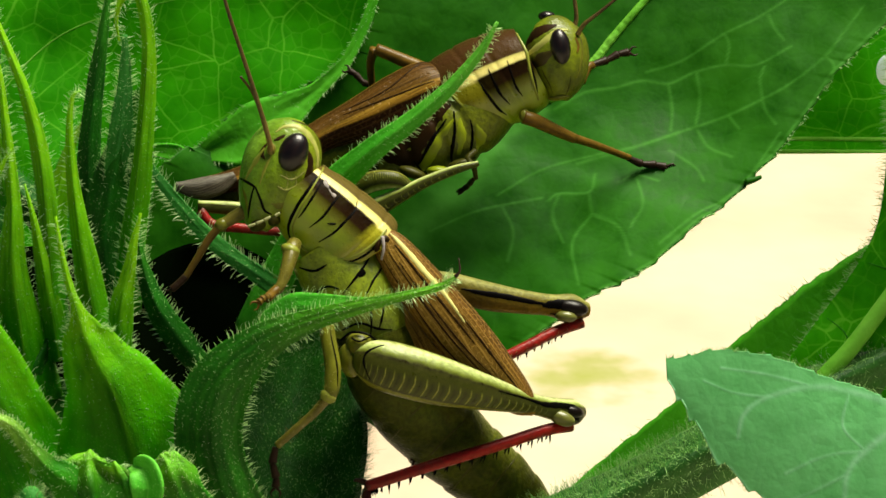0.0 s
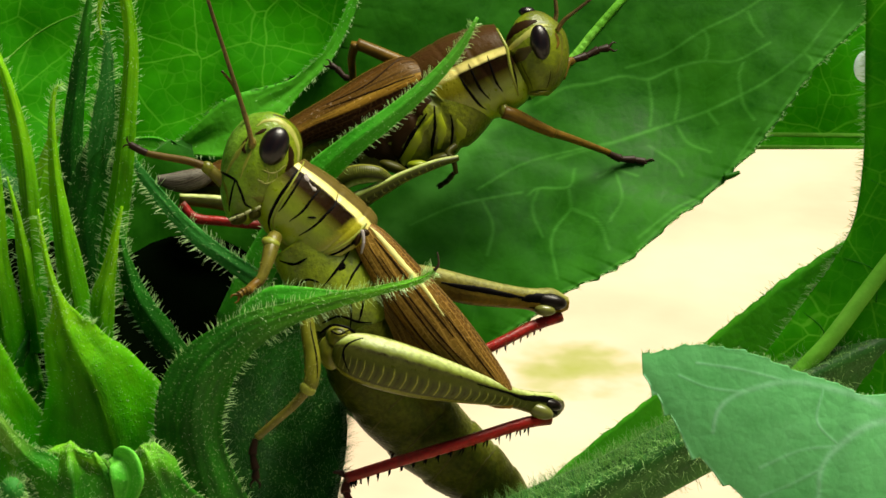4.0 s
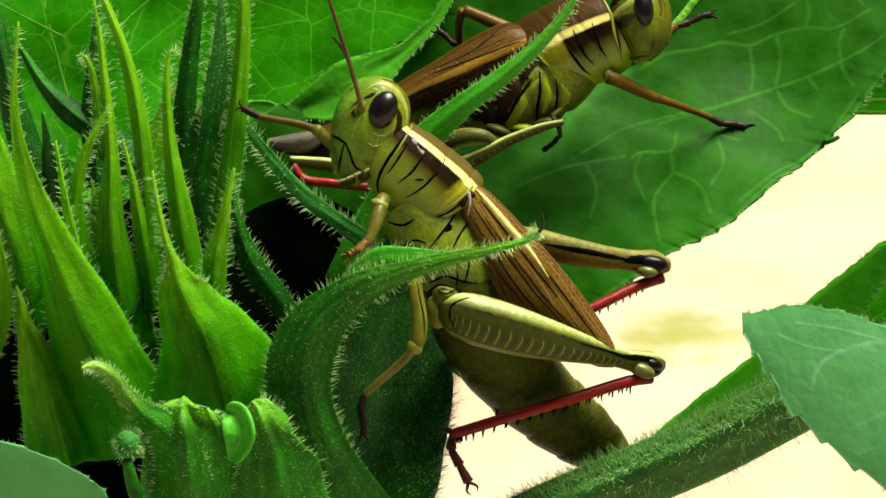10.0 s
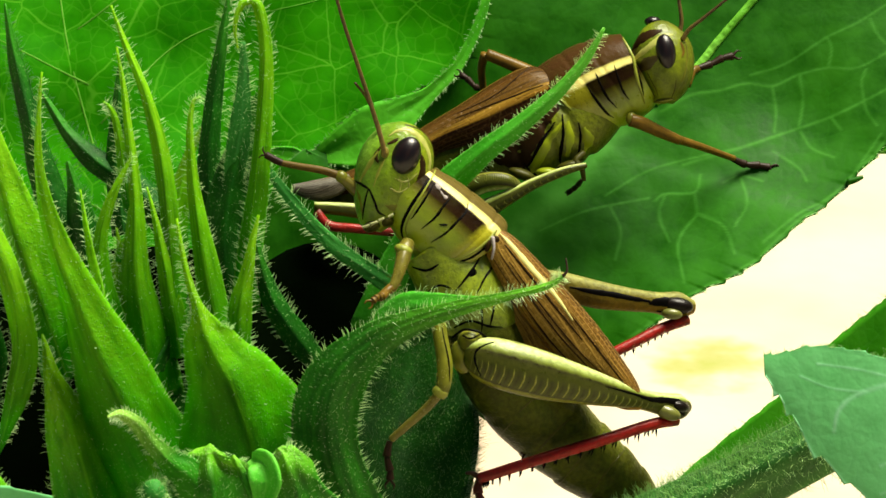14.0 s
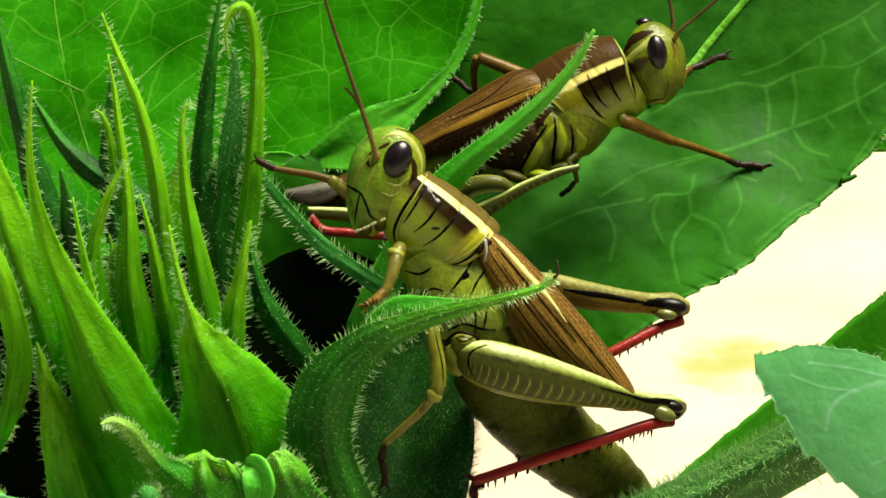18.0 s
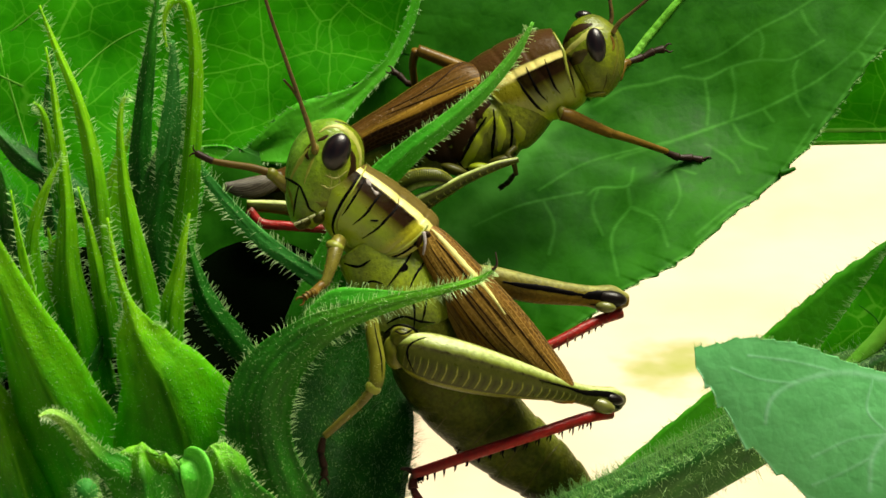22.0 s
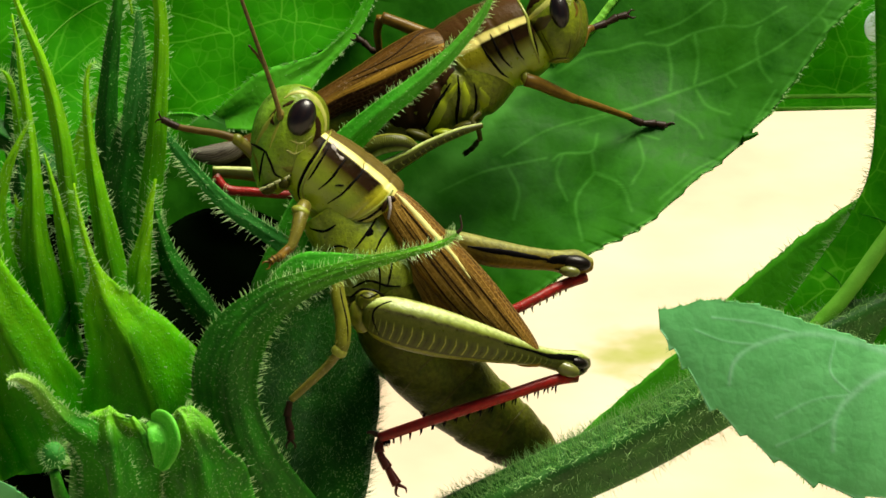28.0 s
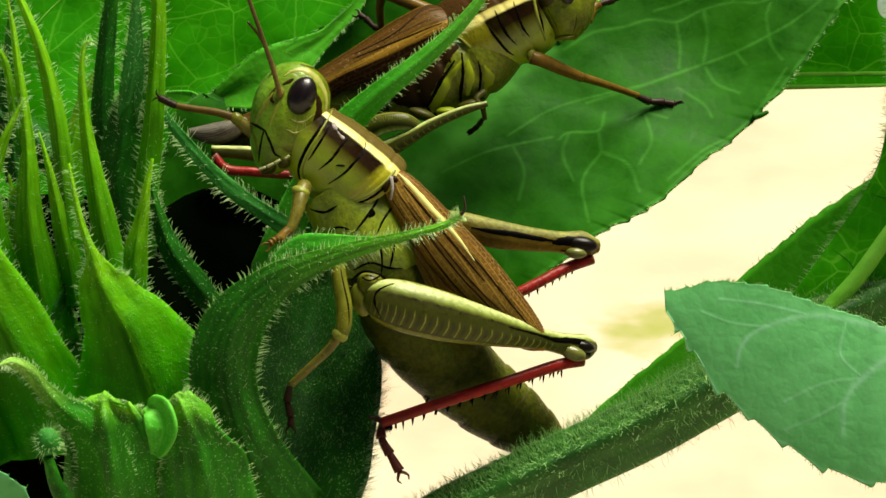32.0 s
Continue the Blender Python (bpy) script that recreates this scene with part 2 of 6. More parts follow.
# ---- materials ----
class Nodes:
    def __init__(self, name):
        self.m = bpy.data.materials.new(name)
        self.m.use_nodes = True
        self.t = self.m.node_tree
        self.t.nodes.clear()
        self.out = self.t.nodes.new("ShaderNodeOutputMaterial")

    def n(self, kind, **inputs):
        nd = self.t.nodes.new("ShaderNode" + kind)
        for k, v in inputs.items():
            self.put(nd.inputs[k.replace("_", " ")], v)
        return nd

    def put(self, socket, v):
        if isinstance(v, bpy.types.NodeSocket):
            self.t.links.new(v, socket)
        elif isinstance(v, bpy.types.Node):
            self.t.links.new(v.outputs[0], socket)
        elif isinstance(v, tuple) and len(v) == 3 and socket.type == "RGBA":
            socket.default_value = (*v, 1)
        else:
            socket.default_value = v

    def math(self, op, a, b=0.0, clamp=False):
        nd = self.t.nodes.new("ShaderNodeMath")
        nd.operation, nd.use_clamp = op, clamp
        self.put(nd.inputs[0], a)
        self.put(nd.inputs[1], b)
        return nd.outputs[0]

    def mix(self, f, a, b, mode="MIX"):
        nd = self.t.nodes.new("ShaderNodeMix")
        nd.data_type, nd.blend_type = "RGBA", mode
        self.put(nd.inputs[0], f)
        self.put(nd.inputs[6], a)
        self.put(nd.inputs[7], b)
        return nd.outputs[2]

    def ramp(self, f, stops, kind="LINEAR"):
        nd = self.t.nodes.new("ShaderNodeValToRGB")
        nd.color_ramp.interpolation = kind
        e = nd.color_ramp.elements
        while len(e) < len(stops):
            e.new(0.5)
        for k, (at, c) in zip(e, stops):
            k.position = at
            k.color = (*c, 1) if isinstance(c, tuple) else (c, c, c, 1)
        self.put(nd.inputs[0], f)
        return nd.outputs[0]

    def noise(self, scale, detail=3.0, vec=None):
        nd = self.n("TexNoise", Scale=scale, Detail=detail)
        self.put(nd.inputs["Vector"], vec if vec is not None else self.where())
        return nd.outputs[0]

    def where(self):
        return self.t.nodes.new("ShaderNodeTexCoord").outputs["Object"]

    def uv(self):
        s = self.n("SeparateXYZ", Vector=self.t.nodes.new("ShaderNodeTexCoord").outputs["UV"])
        return s.outputs[0], s.outputs[1]

    def bump(self, h, strength, dist):
        return self.n("Bump", Height=h, Strength=strength, Distance=dist).outputs[0]

    def done(self, color, rough, normal=None, thin=0.0, thin_color=None, spec=0.5, coat=0.0, metal=0.0):
        b = self.n("BsdfPrincipled", Base_Color=color, Roughness=rough)
        b.inputs["Specular IOR Level"].default_value = spec
        b.inputs["Coat Weight"].default_value = coat
        b.inputs["Metallic"].default_value = metal
        if normal is not None:
            self.put(b.inputs["Normal"], normal)
        end = b.outputs[0]
        if thin:
            tr = self.n("BsdfTranslucent", Color=thin_color if thin_color is not None else color)
            mx = self.n("MixShader", Fac=thin)
            self.t.links.new(end, mx.inputs[1])
            self.t.links.new(tr.outputs[0], mx.inputs[2])
            end = mx.outputs[0]
        self.t.links.new(end, self.out.inputs[0])
        return self.m


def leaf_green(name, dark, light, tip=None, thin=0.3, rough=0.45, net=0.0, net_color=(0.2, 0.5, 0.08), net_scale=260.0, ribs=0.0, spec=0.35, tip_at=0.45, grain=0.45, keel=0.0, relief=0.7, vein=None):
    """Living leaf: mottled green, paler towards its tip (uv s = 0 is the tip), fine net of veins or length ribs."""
    k = Nodes(name)
    s, t = k.uv()
    big, fine = k.noise(160, 4), k.noise(3000, 4)
    mid = k.noise(520, 3)
    f = k.math("ADD", k.math("MULTIPLY", big, 0.6), k.math("MULTIPLY", mid, 0.45))
    col = k.mix(k.ramp(f, [(0.34, 0.0), (0.7, 1.0)]), dark, light)
    h = k.math("ADD", k.math("MULTIPLY", fine, 0.6), mid)
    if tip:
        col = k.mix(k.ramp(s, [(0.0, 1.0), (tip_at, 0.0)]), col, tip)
    if ribs:
        w = k.math("SINE", k.math("MULTIPLY", t, 46.0))
        w = k.math("ADD", w, k.math("MULTIPLY", mid, 1.5))
        col = k.mix(k.math("MULTIPLY", k.ramp(w, [(0.75, 0.0), (1.0, 1.0)]), ribs), col, net_color)
    if net:
        warp = k.n("TexNoise", Scale=net_scale * 1.2, Detail=2.0)
        pos = k.where()
        k.put(warp.inputs["Vector"], pos)
        add = k.n("VectorMath")
        add.operation = "MULTIPLY_ADD"
        k.put(add.inputs[0], warp.outputs["Color"])
        add.inputs[1].default_value = (0.0011, 0.0011, 0.0011)
        k.put(add.inputs[2], pos)
        for sc, amt, thin_line in ((net_scale, net, 0.02), (net_scale * 3.1, net * 0.35, 0.05)):
            vo = k.n("TexVoronoi", Scale=sc)
            vo.feature = "DISTANCE_TO_EDGE"
            k.put(vo.inputs["Vector"], add.outputs[0])
            line = k.math("MULTIPLY", k.ramp(vo.outputs["Distance"], [(0.0, 1.0), (thin_line * 0.4, 0.9), (thin_line, 0.0)]), k.ramp(big, [(0.36, 0.4), (0.6, 1.0)]))
            col = k.mix(k.math("MULTIPLY", line, amt), col, net_color)
            cell = k.ramp(vo.outputs["Distance"], [(0.0, 0.0), (0.3, 1.0)])
            h = k.math("ADD", h, k.math("MULTIPLY", cell, 0.5))
    col = k.mix(k.ramp(fine, [(0.35, 0.0), (0.75, 0.28)]), col, light)
    if grain:
        vo = k.n("TexVoronoi", Scale=3600.0)
        k.put(vo.inputs["Vector"], k.where())
        dot = k.math("MULTIPLY", k.ramp(vo.outputs["Distance"], [(0.1, 1.0), (0.32, 0.0)]), k.ramp(mid, [(0.35, 0.1), (0.6, 1.0)]))
        col = k.mix(k.math("MULTIPLY", dot, grain), col, k.mix(0.5, light, (0.5, 0.75, 0.25)))
        h = k.math("ADD", h, k.math("MULTIPLY", dot, 0.35))
        streak = k.n("TexNoise", Scale=1.0, Detail=3.0)
        k.put(streak.inputs["Vector"], k.n("CombineXYZ", X=k.math("MULTIPLY", s, 7.0), Y=k.math("MULTIPLY", t, 6.0)).outputs[0])
        col = k.mix(k.ramp(streak.outputs[0], [(0.36, 0.45), (0.56, 0.0)]), col, dark)
    if vein:
        at = k.t.nodes.new("ShaderNodeAttribute")
        at.attribute_name = "vein"
        col = k.mix(k.math("MULTIPLY", at.outputs["Fac"], k.ramp(mid, [(0.3, 0.45), (0.6, 0.95)])), col, vein)
        h = k.math("ADD", h, k.math("MULTIPLY", at.outputs["Fac"], 0.3))
    if keel:
        col = k.mix(k.math("MULTIPLY", k.ramp(t, [(0.0, 0.7), (0.05, 0.0), (0.46, 0.0), (0.5, 1.0), (0.54, 0.0), (0.95, 0.0), (1.0, 0.7)]), keel), col, net_color)
    return k.done(col, k.ramp(mid, [(0.3, rough - 0.08), (0.7, rough + 0.12)]), k.bump(h, relief, 0.0002), thin, k.mix(0.25, col, light), spec)


def banded(name, stops, rough=0.35, grain=0.35, speck=(0.02, 0.015, 0.005), specks=0.0, along=False, spec=0.25, warp=0.02, coat=0.0, rings=0):
    """Insect shell: bands of colour round the body (or along it), with grain and fine pits."""
    k = Nodes(name)
    s, t = k.uv()
    f = s if along else t
    f = k.math("ADD", f, k.math("MULTIPLY", k.math("SUBTRACT", k.noise(900, 3), 0.5), warp * 2))
    col = k.ramp(f, stops)
    g = k.noise(2600, 4)
    col = k.mix(k.math("MULTIPLY", k.ramp(g, [(0.35, 1.0), (0.62, 0.0)]), grain), col, k.mix(0.72, col, (0.01, 0.012, 0.002)))
    blot = k.noise(420, 4)
    col = k.mix(k.math("MULTIPLY", k.ramp(blot, [(0.36, 1.0), (0.56, 0.0)]), 0.6), col, k.mix(0.62, col, (0.004, 0.003, 0.001)))
    pits = k.noise(4200, 2)
    if specks:
        vo = k.n("TexVoronoi", Scale=2400.0)
        k.put(vo.inputs["Vector"], k.where())
        col = k.mix(k.math("MULTIPLY", k.ramp(vo.outputs["Distance"], [(0.12, 1.0), (0.3, 0.0)]), specks), col, speck)
    if rings:
        w = k.math("SINE", k.math("MULTIPLY", s, 6.283 * rings))
        col = k.mix(k.ramp(w, [(0.8, 0.0), (1.0, 0.45)]), col, k.mix(0.6, col, (0.01, 0.01, 0.0)))
    return k.done(col, k.ramp(g, [(0.3, rough + 0.12), (0.7, rough - 0.05)]), k.bump(k.math("ADD", g, k.math("MULTIPLY", pits, 0.5)), 0.6, 0.00012), 0.0, None, spec, coat)


def plain(name, color, rough=0.5, spec=0.1, thin=0.0, coat=0.0, vary=0.35, scale=1400):
    k = Nodes(name)
    g = k.noise(scale, 4)
    g2 = k.noise(scale * 0.25, 2)
    dark = tuple(c * 0.45 for c in color)
    col = k.mix(k.math("MULTIPLY", k.ramp(k.math("MULTIPLY", k.math("ADD", g, g2), 0.5), [(0.35, 1.0), (0.65, 0.0)]), vary), color, dark)
    return k.done(col, rough, k.bump(g, 0.3, 0.00006), thin, None, spec, coat)


# tip gradient: real yellow-green tips, plus shade painted towards the crowded bases
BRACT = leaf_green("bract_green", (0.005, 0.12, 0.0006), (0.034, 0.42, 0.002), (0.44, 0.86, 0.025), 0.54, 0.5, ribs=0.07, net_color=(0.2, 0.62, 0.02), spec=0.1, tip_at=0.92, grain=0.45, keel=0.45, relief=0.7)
# darker copy of the bract green, with the inner bracts' shade in the colour
BRACT_SHADED = leaf_green("shaded_bract_green", (0.002, 0.036, 0.001), (0.01, 0.13, 0.003), (0.04, 0.28, 0.01), 0.3, 0.5, ribs=0.04, net_color=(0.012, 0.14, 0.01), spec=0.15, grain=0.4, keel=0.4)
BRACT_CURL = leaf_green("curled_bract_green", (0.004, 0.07, 0.001), (0.024, 0.24, 0.003), (0.24, 0.66, 0.025), 0.34, 0.5, ribs=0.1, net_color=(0.08, 0.38, 0.012), tip_at=0.42, spec=0.2, grain=0.8, relief=1.0)
# brighter copy of the leaf green, with sunlight put into the colour
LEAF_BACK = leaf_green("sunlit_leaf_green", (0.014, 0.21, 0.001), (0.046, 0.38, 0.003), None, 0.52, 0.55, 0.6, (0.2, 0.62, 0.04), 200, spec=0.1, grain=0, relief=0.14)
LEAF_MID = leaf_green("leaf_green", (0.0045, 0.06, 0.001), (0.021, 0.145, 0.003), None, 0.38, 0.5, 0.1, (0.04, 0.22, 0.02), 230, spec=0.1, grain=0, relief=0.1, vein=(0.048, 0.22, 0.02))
LEAF_PALE = leaf_green("pale_leaf_green", (0.08, 0.32, 0.095), (0.125, 0.42, 0.15), None, 0.25, 0.55, 0.12, (0.17, 0.47, 0.22), 210, spec=0.15, grain=0, relief=0.2, vein=(0.2, 0.47, 0.26))
STEM = leaf_green("stem_green", (0.004, 0.04, 0.002), (0.02, 0.115, 0.009), None, 0.04, 0.5, ribs=0.2, net_color=(0.07, 0.2, 0.04), spec=0.25, grain=0.5)
VEIN = leaf_green("vein_green", (0.09, 0.33, 0.02), (0.17, 0.47, 0.05), None, 0.3, 0.5, spec=0.1, grain=0)
VEIN_DIM = leaf_green("dull_vein_green", (0.012, 0.13, 0.006), (0.035, 0.22, 0.016), None, 0.4, 0.5, spec=0.06, grain=0, relief=0.1)
# near-black colour that paints the shade inside the bud
SHADE_BLACK = plain("painted_shade", (0.0008, 0.002, 0.0005), 0.9, 0.0)
# darker curl green; the bright arm paints light from above, the rest shade
BRACT_HOOD = leaf_green("hood_bract_green", (0.003, 0.05, 0.001), (0.018, 0.19, 0.003), (0.2, 0.62, 0.03), 0.22, 0.5, ribs=0.16, net_color=(0.04, 0.28, 0.008), tip_at=0.58, spec=0.2, grain=0.8, relief=1.0)
HAIR = plain("plant_hair", (0.6, 0.84, 0.4), 0.35, 0.3, thin=0.35, vary=0.1)
# darker hair for the far bracts, their shade put into the colour
HAIR_SHADED = plain("shaded_plant_hair", (0.16, 0.34, 0.14), 0.45, thin=0.4, vary=0.1)
BRACT_HOOK = leaf_green("hooked_bract_green", (0.008, 0.1, 0.002), (0.035, 0.28, 0.006), (0.42, 0.72, 0.12), 0.3, 0.55, spec=0.12, tip_at=0.6, grain=0.8)
# downy green darkened to paint the shadow under the front grasshopper
BRACT_DOWNY_SHADE = leaf_green("downy_bract_shade_green", (0.0015, 0.02, 0.001), (0.008, 0.07, 0.003), None, 0.06, 0.65, ribs=0.05, net_color=(0.02, 0.1, 0.012), spec=0.08, grain=0.6)
BRACT_LIGHT = leaf_green("light_bract_green", (0.025, 0.28, 0.008), (0.08, 0.46, 0.028), (0.18, 0.58, 0.06), 0.36, 0.5, ribs=0.06, keel=0.5, net_color=(0.14, 0.5, 0.05), spec=0.18, tip_at=0.5, grain=0.6)
HAIR_MID = plain("greenish_plant_hair", (0.32, 0.55, 0.2), 0.45, thin=0.4, vary=0.1)
LEAF_UNDER = leaf_green("leaf_underside_green", (0.035, 0.28, 0.006), (0.09, 0.44, 0.02), None, 0.4, 0.55, 0.25, (0.1, 0.42, 0.05), 260, spec=0.12, grain=0, relief=0.25)
BRACT_BLUE = leaf_green("bluish_bract_green", (0.012, 0.11, 0.012), (0.04, 0.25, 0.032), (0.06, 0.3, 0.045), 0.35, 0.55, ribs=0.05, net_color=(0.07, 0.3, 0.07), spec=0.12, grain=0.5, keel=0.4)
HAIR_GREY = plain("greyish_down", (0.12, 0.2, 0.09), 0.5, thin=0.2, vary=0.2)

# ---- ground ----
def ground_at(x, y):
    """The place on the ground seen past the plan point x, y."""
    eye, q = BASE @ Vector((0, -0.3013, 0)), P((x, y, 0))
    way = q - eye
    return eye - way * (eye.z / way.z)


def ground():
    k = Nodes("pale_sand")
    pos = k.where()
    big, mid, fine = k.noise(5.0, 3, pos), k.noise(14, 3, pos), k.noise(140, 3, pos)
    col = k.mix(k.ramp(big, [(0.4, 0.0), (0.6, 1.0)]), (0.355, 0.32, 0.235), (0.34, 0.265, 0.19))
    col = k.mix(k.ramp(mid, [(0.5, 0.0), (0.8, 0.45)]), col, (0.375, 0.345, 0.255))
    col = k.mix(k.ramp(fine, [(0.4, 0.03), (0.6, 0.0)]), col, (0.3, 0.26, 0.195))
    # a small mossy stain on the sand
    c = ground_at(1282, 612)
    dist = k.n("VectorMath")
    dist.operation = "DISTANCE"
    k.put(dist.inputs[0], pos)
    dist.inputs[1].default_value = (c.x, c.y, 0)
    spot = k.math("ADD", dist.outputs["Value"], k.math("MULTIPLY", k.math("SUBTRACT", k.noise(22, 3, pos), 0.5), 0.09))
    col = k.mix(k.ramp(spot, [(0.0, 0.95), (0.02, 0.7), (0.046, 0.0)]), col, (0.17, 0.19, 0.03))
    mat = k.done(col, 0.9, k.bump(mid, 0.2, 0.01), spec=0.1)
    n, R = 40, 3000.0
    steps = [0.4 * (R / 0.4) ** (i / (n - 1)) for i in range(n)]
    V = [(0, 0, 0)] + [(r * math.cos(2 * math.pi * j / 48), r * math.sin(2 * math.pi * j / 48), 0.012 * noise.noise(Vector((r * math.cos(j), r * math.sin(j), 3))) * min(1, 3 / r)) for r in steps for j in range(48)]
    F = [(0, 1 + j, 1 + (j + 1) % 48) for j in range(48)]
    for i in range(n - 1):
        for j in range(48):
            a, b = 1 + i * 48 + j, 1 + i * 48 + (j + 1) % 48
            F.append((a, a + 48, b + 48, b))
    me = bpy.data.meshes.new("ground")
    me.from_pydata(V, [], F)
    me.materials.append(mat)
    tagged(new("ground", me), "pale dry sandy ground in bright light", "ground", kind="structure")


ground()


# ---- the two sunflower plants ----
head_base, side_base = P((330, 1250, 330)), P((2050, 480, 240))
flower = thing("sunflower_plant", Vector((head_base.x, head_base.y, 0.0)), "young green sunflower plant with a spiky closed bud and broad leaves", "plant")
side = thing("sunflower_plant", Vector((side_base.x, side_base.y, 0.0)), "green sunflower plant with hairy stem and toothed leaves", "plant")


def world_cord(points, r0, r1, n=30, seg=12):
    """A round stem between world points."""
    g = spline([tuple(p) for p in points], n)
    t = np.gradient(g, axis=0)
    V, F = [], []
    for i in range(n):
        d = Vector(t[i]).normalized()
        a = d.cross(Vector((0, 1, 0.1))).normalized()
        b = d.cross(a)
        r = r0 + (r1 - r0) * i / (n - 1)
        for j in range(seg):
            w = 2 * math.pi * j / seg
            V.append(Vector(g[i]) + (a * math.cos(w) + b * math.sin(w)) * r * (1 + 0.04 * math.cos(5 * w)))
    for i in range(n - 1):
        for j in range(seg):
            k, l = i * seg + j, i * seg + (j + 1) % seg
            F.append((k, l, l + seg, k + seg))
    F += [tuple(range(seg)), tuple(range((n - 1) * seg, n * seg))]
    me = bpy.data.meshes.new("stem")
    me.from_pydata(V, [], F)
    me.polygons.foreach_set("use_smooth", [True] * len(F))
    return me


root = PLACE[flower]
part("stem", world_cord([root, root.lerp(head_base, 0.5), root.lerp(head_base, 0.8), head_base], 0.009, 0.0065), STEM, flower)
# the bud's heart: black balls stand in for shade behind and between the bracts
part("shade_core", shape(*joined([ball((310, 810, 350), (470, 410, 190), 16, 24, 4), ball((604, 570, 316), (170, 176, 86), 16, 24, 10)])), SHADE_BLACK, flower, "near-black heart of the bud, standing in for deep shade")


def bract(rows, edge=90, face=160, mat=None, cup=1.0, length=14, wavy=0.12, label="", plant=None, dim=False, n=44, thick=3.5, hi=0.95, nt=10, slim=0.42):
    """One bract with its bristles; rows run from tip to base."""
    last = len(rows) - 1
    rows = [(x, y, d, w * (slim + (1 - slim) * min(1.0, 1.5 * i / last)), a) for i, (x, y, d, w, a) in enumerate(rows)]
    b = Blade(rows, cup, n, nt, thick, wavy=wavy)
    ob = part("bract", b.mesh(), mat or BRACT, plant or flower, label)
    bristles(b.hairs(int(edge * 1.7), int(face * 0.55), length, 0.02, hi), HAIR_SHADED if dim else HAIR, ob)
    return b


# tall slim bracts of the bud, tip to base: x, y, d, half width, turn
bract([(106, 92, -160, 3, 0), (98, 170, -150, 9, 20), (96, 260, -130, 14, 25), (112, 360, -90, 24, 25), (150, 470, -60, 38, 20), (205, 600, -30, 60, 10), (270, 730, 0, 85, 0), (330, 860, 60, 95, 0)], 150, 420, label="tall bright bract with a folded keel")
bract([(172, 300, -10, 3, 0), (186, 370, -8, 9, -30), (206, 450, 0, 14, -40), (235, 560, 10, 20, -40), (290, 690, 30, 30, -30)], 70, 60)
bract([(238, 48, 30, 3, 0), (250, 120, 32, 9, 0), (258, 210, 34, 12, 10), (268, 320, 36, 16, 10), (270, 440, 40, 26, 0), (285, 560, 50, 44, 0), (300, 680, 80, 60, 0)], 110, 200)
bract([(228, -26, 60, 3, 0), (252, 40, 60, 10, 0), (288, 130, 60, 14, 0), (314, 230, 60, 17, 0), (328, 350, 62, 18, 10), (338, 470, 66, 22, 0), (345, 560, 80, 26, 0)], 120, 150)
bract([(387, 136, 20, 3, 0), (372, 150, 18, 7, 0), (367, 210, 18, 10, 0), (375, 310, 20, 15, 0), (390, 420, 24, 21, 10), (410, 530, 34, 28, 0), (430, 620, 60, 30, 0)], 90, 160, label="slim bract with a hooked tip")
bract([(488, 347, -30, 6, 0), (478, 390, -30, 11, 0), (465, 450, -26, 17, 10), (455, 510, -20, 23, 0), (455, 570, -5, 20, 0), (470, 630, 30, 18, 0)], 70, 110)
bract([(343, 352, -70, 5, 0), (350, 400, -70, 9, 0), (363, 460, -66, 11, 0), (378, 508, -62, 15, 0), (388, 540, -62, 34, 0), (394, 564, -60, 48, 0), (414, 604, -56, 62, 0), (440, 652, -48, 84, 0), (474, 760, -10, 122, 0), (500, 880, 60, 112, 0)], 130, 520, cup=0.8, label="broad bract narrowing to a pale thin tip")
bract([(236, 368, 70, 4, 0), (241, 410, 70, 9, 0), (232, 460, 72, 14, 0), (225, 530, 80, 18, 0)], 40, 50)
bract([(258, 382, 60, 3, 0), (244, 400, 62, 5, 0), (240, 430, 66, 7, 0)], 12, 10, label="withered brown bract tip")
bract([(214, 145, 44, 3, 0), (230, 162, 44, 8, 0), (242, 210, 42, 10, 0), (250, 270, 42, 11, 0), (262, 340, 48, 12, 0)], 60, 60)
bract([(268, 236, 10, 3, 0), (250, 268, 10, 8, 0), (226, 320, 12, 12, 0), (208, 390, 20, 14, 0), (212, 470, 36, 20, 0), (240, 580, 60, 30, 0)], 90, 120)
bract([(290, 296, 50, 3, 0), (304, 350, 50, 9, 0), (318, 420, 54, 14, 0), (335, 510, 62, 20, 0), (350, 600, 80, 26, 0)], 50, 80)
bract([(372, 470, 90, 4, 0), (330, 560, 84, 26, 0), (300, 640, 80, 60, 0), (330, 780, 110, 90, 0)], 40, 140, BRACT_SHADED)
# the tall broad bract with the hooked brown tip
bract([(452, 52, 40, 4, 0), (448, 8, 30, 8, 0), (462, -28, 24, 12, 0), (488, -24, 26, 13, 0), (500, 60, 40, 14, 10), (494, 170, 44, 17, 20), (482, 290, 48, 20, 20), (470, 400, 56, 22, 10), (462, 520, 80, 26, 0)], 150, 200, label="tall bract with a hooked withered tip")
bract([(486, 130, 72, 6, 0), (462, 210, 74, 30, 0), (440, 300, 80, 44, 0), (428, 400, 90, 46, 0), (440, 520, 110, 50, 0)], 60, 200, BRACT_SHADED)
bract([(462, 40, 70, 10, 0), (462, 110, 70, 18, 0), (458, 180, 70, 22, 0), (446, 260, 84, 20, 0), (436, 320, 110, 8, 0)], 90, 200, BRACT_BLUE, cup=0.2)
bract([(440, -60, 130, 5, 0), (424, 40, 130, 16, 0), (410, 140, 134, 18, 0), (400, 260, 140, 20, 0), (400, 420, 160, 26, 0)], 110, 60, BRACT_SHADED)
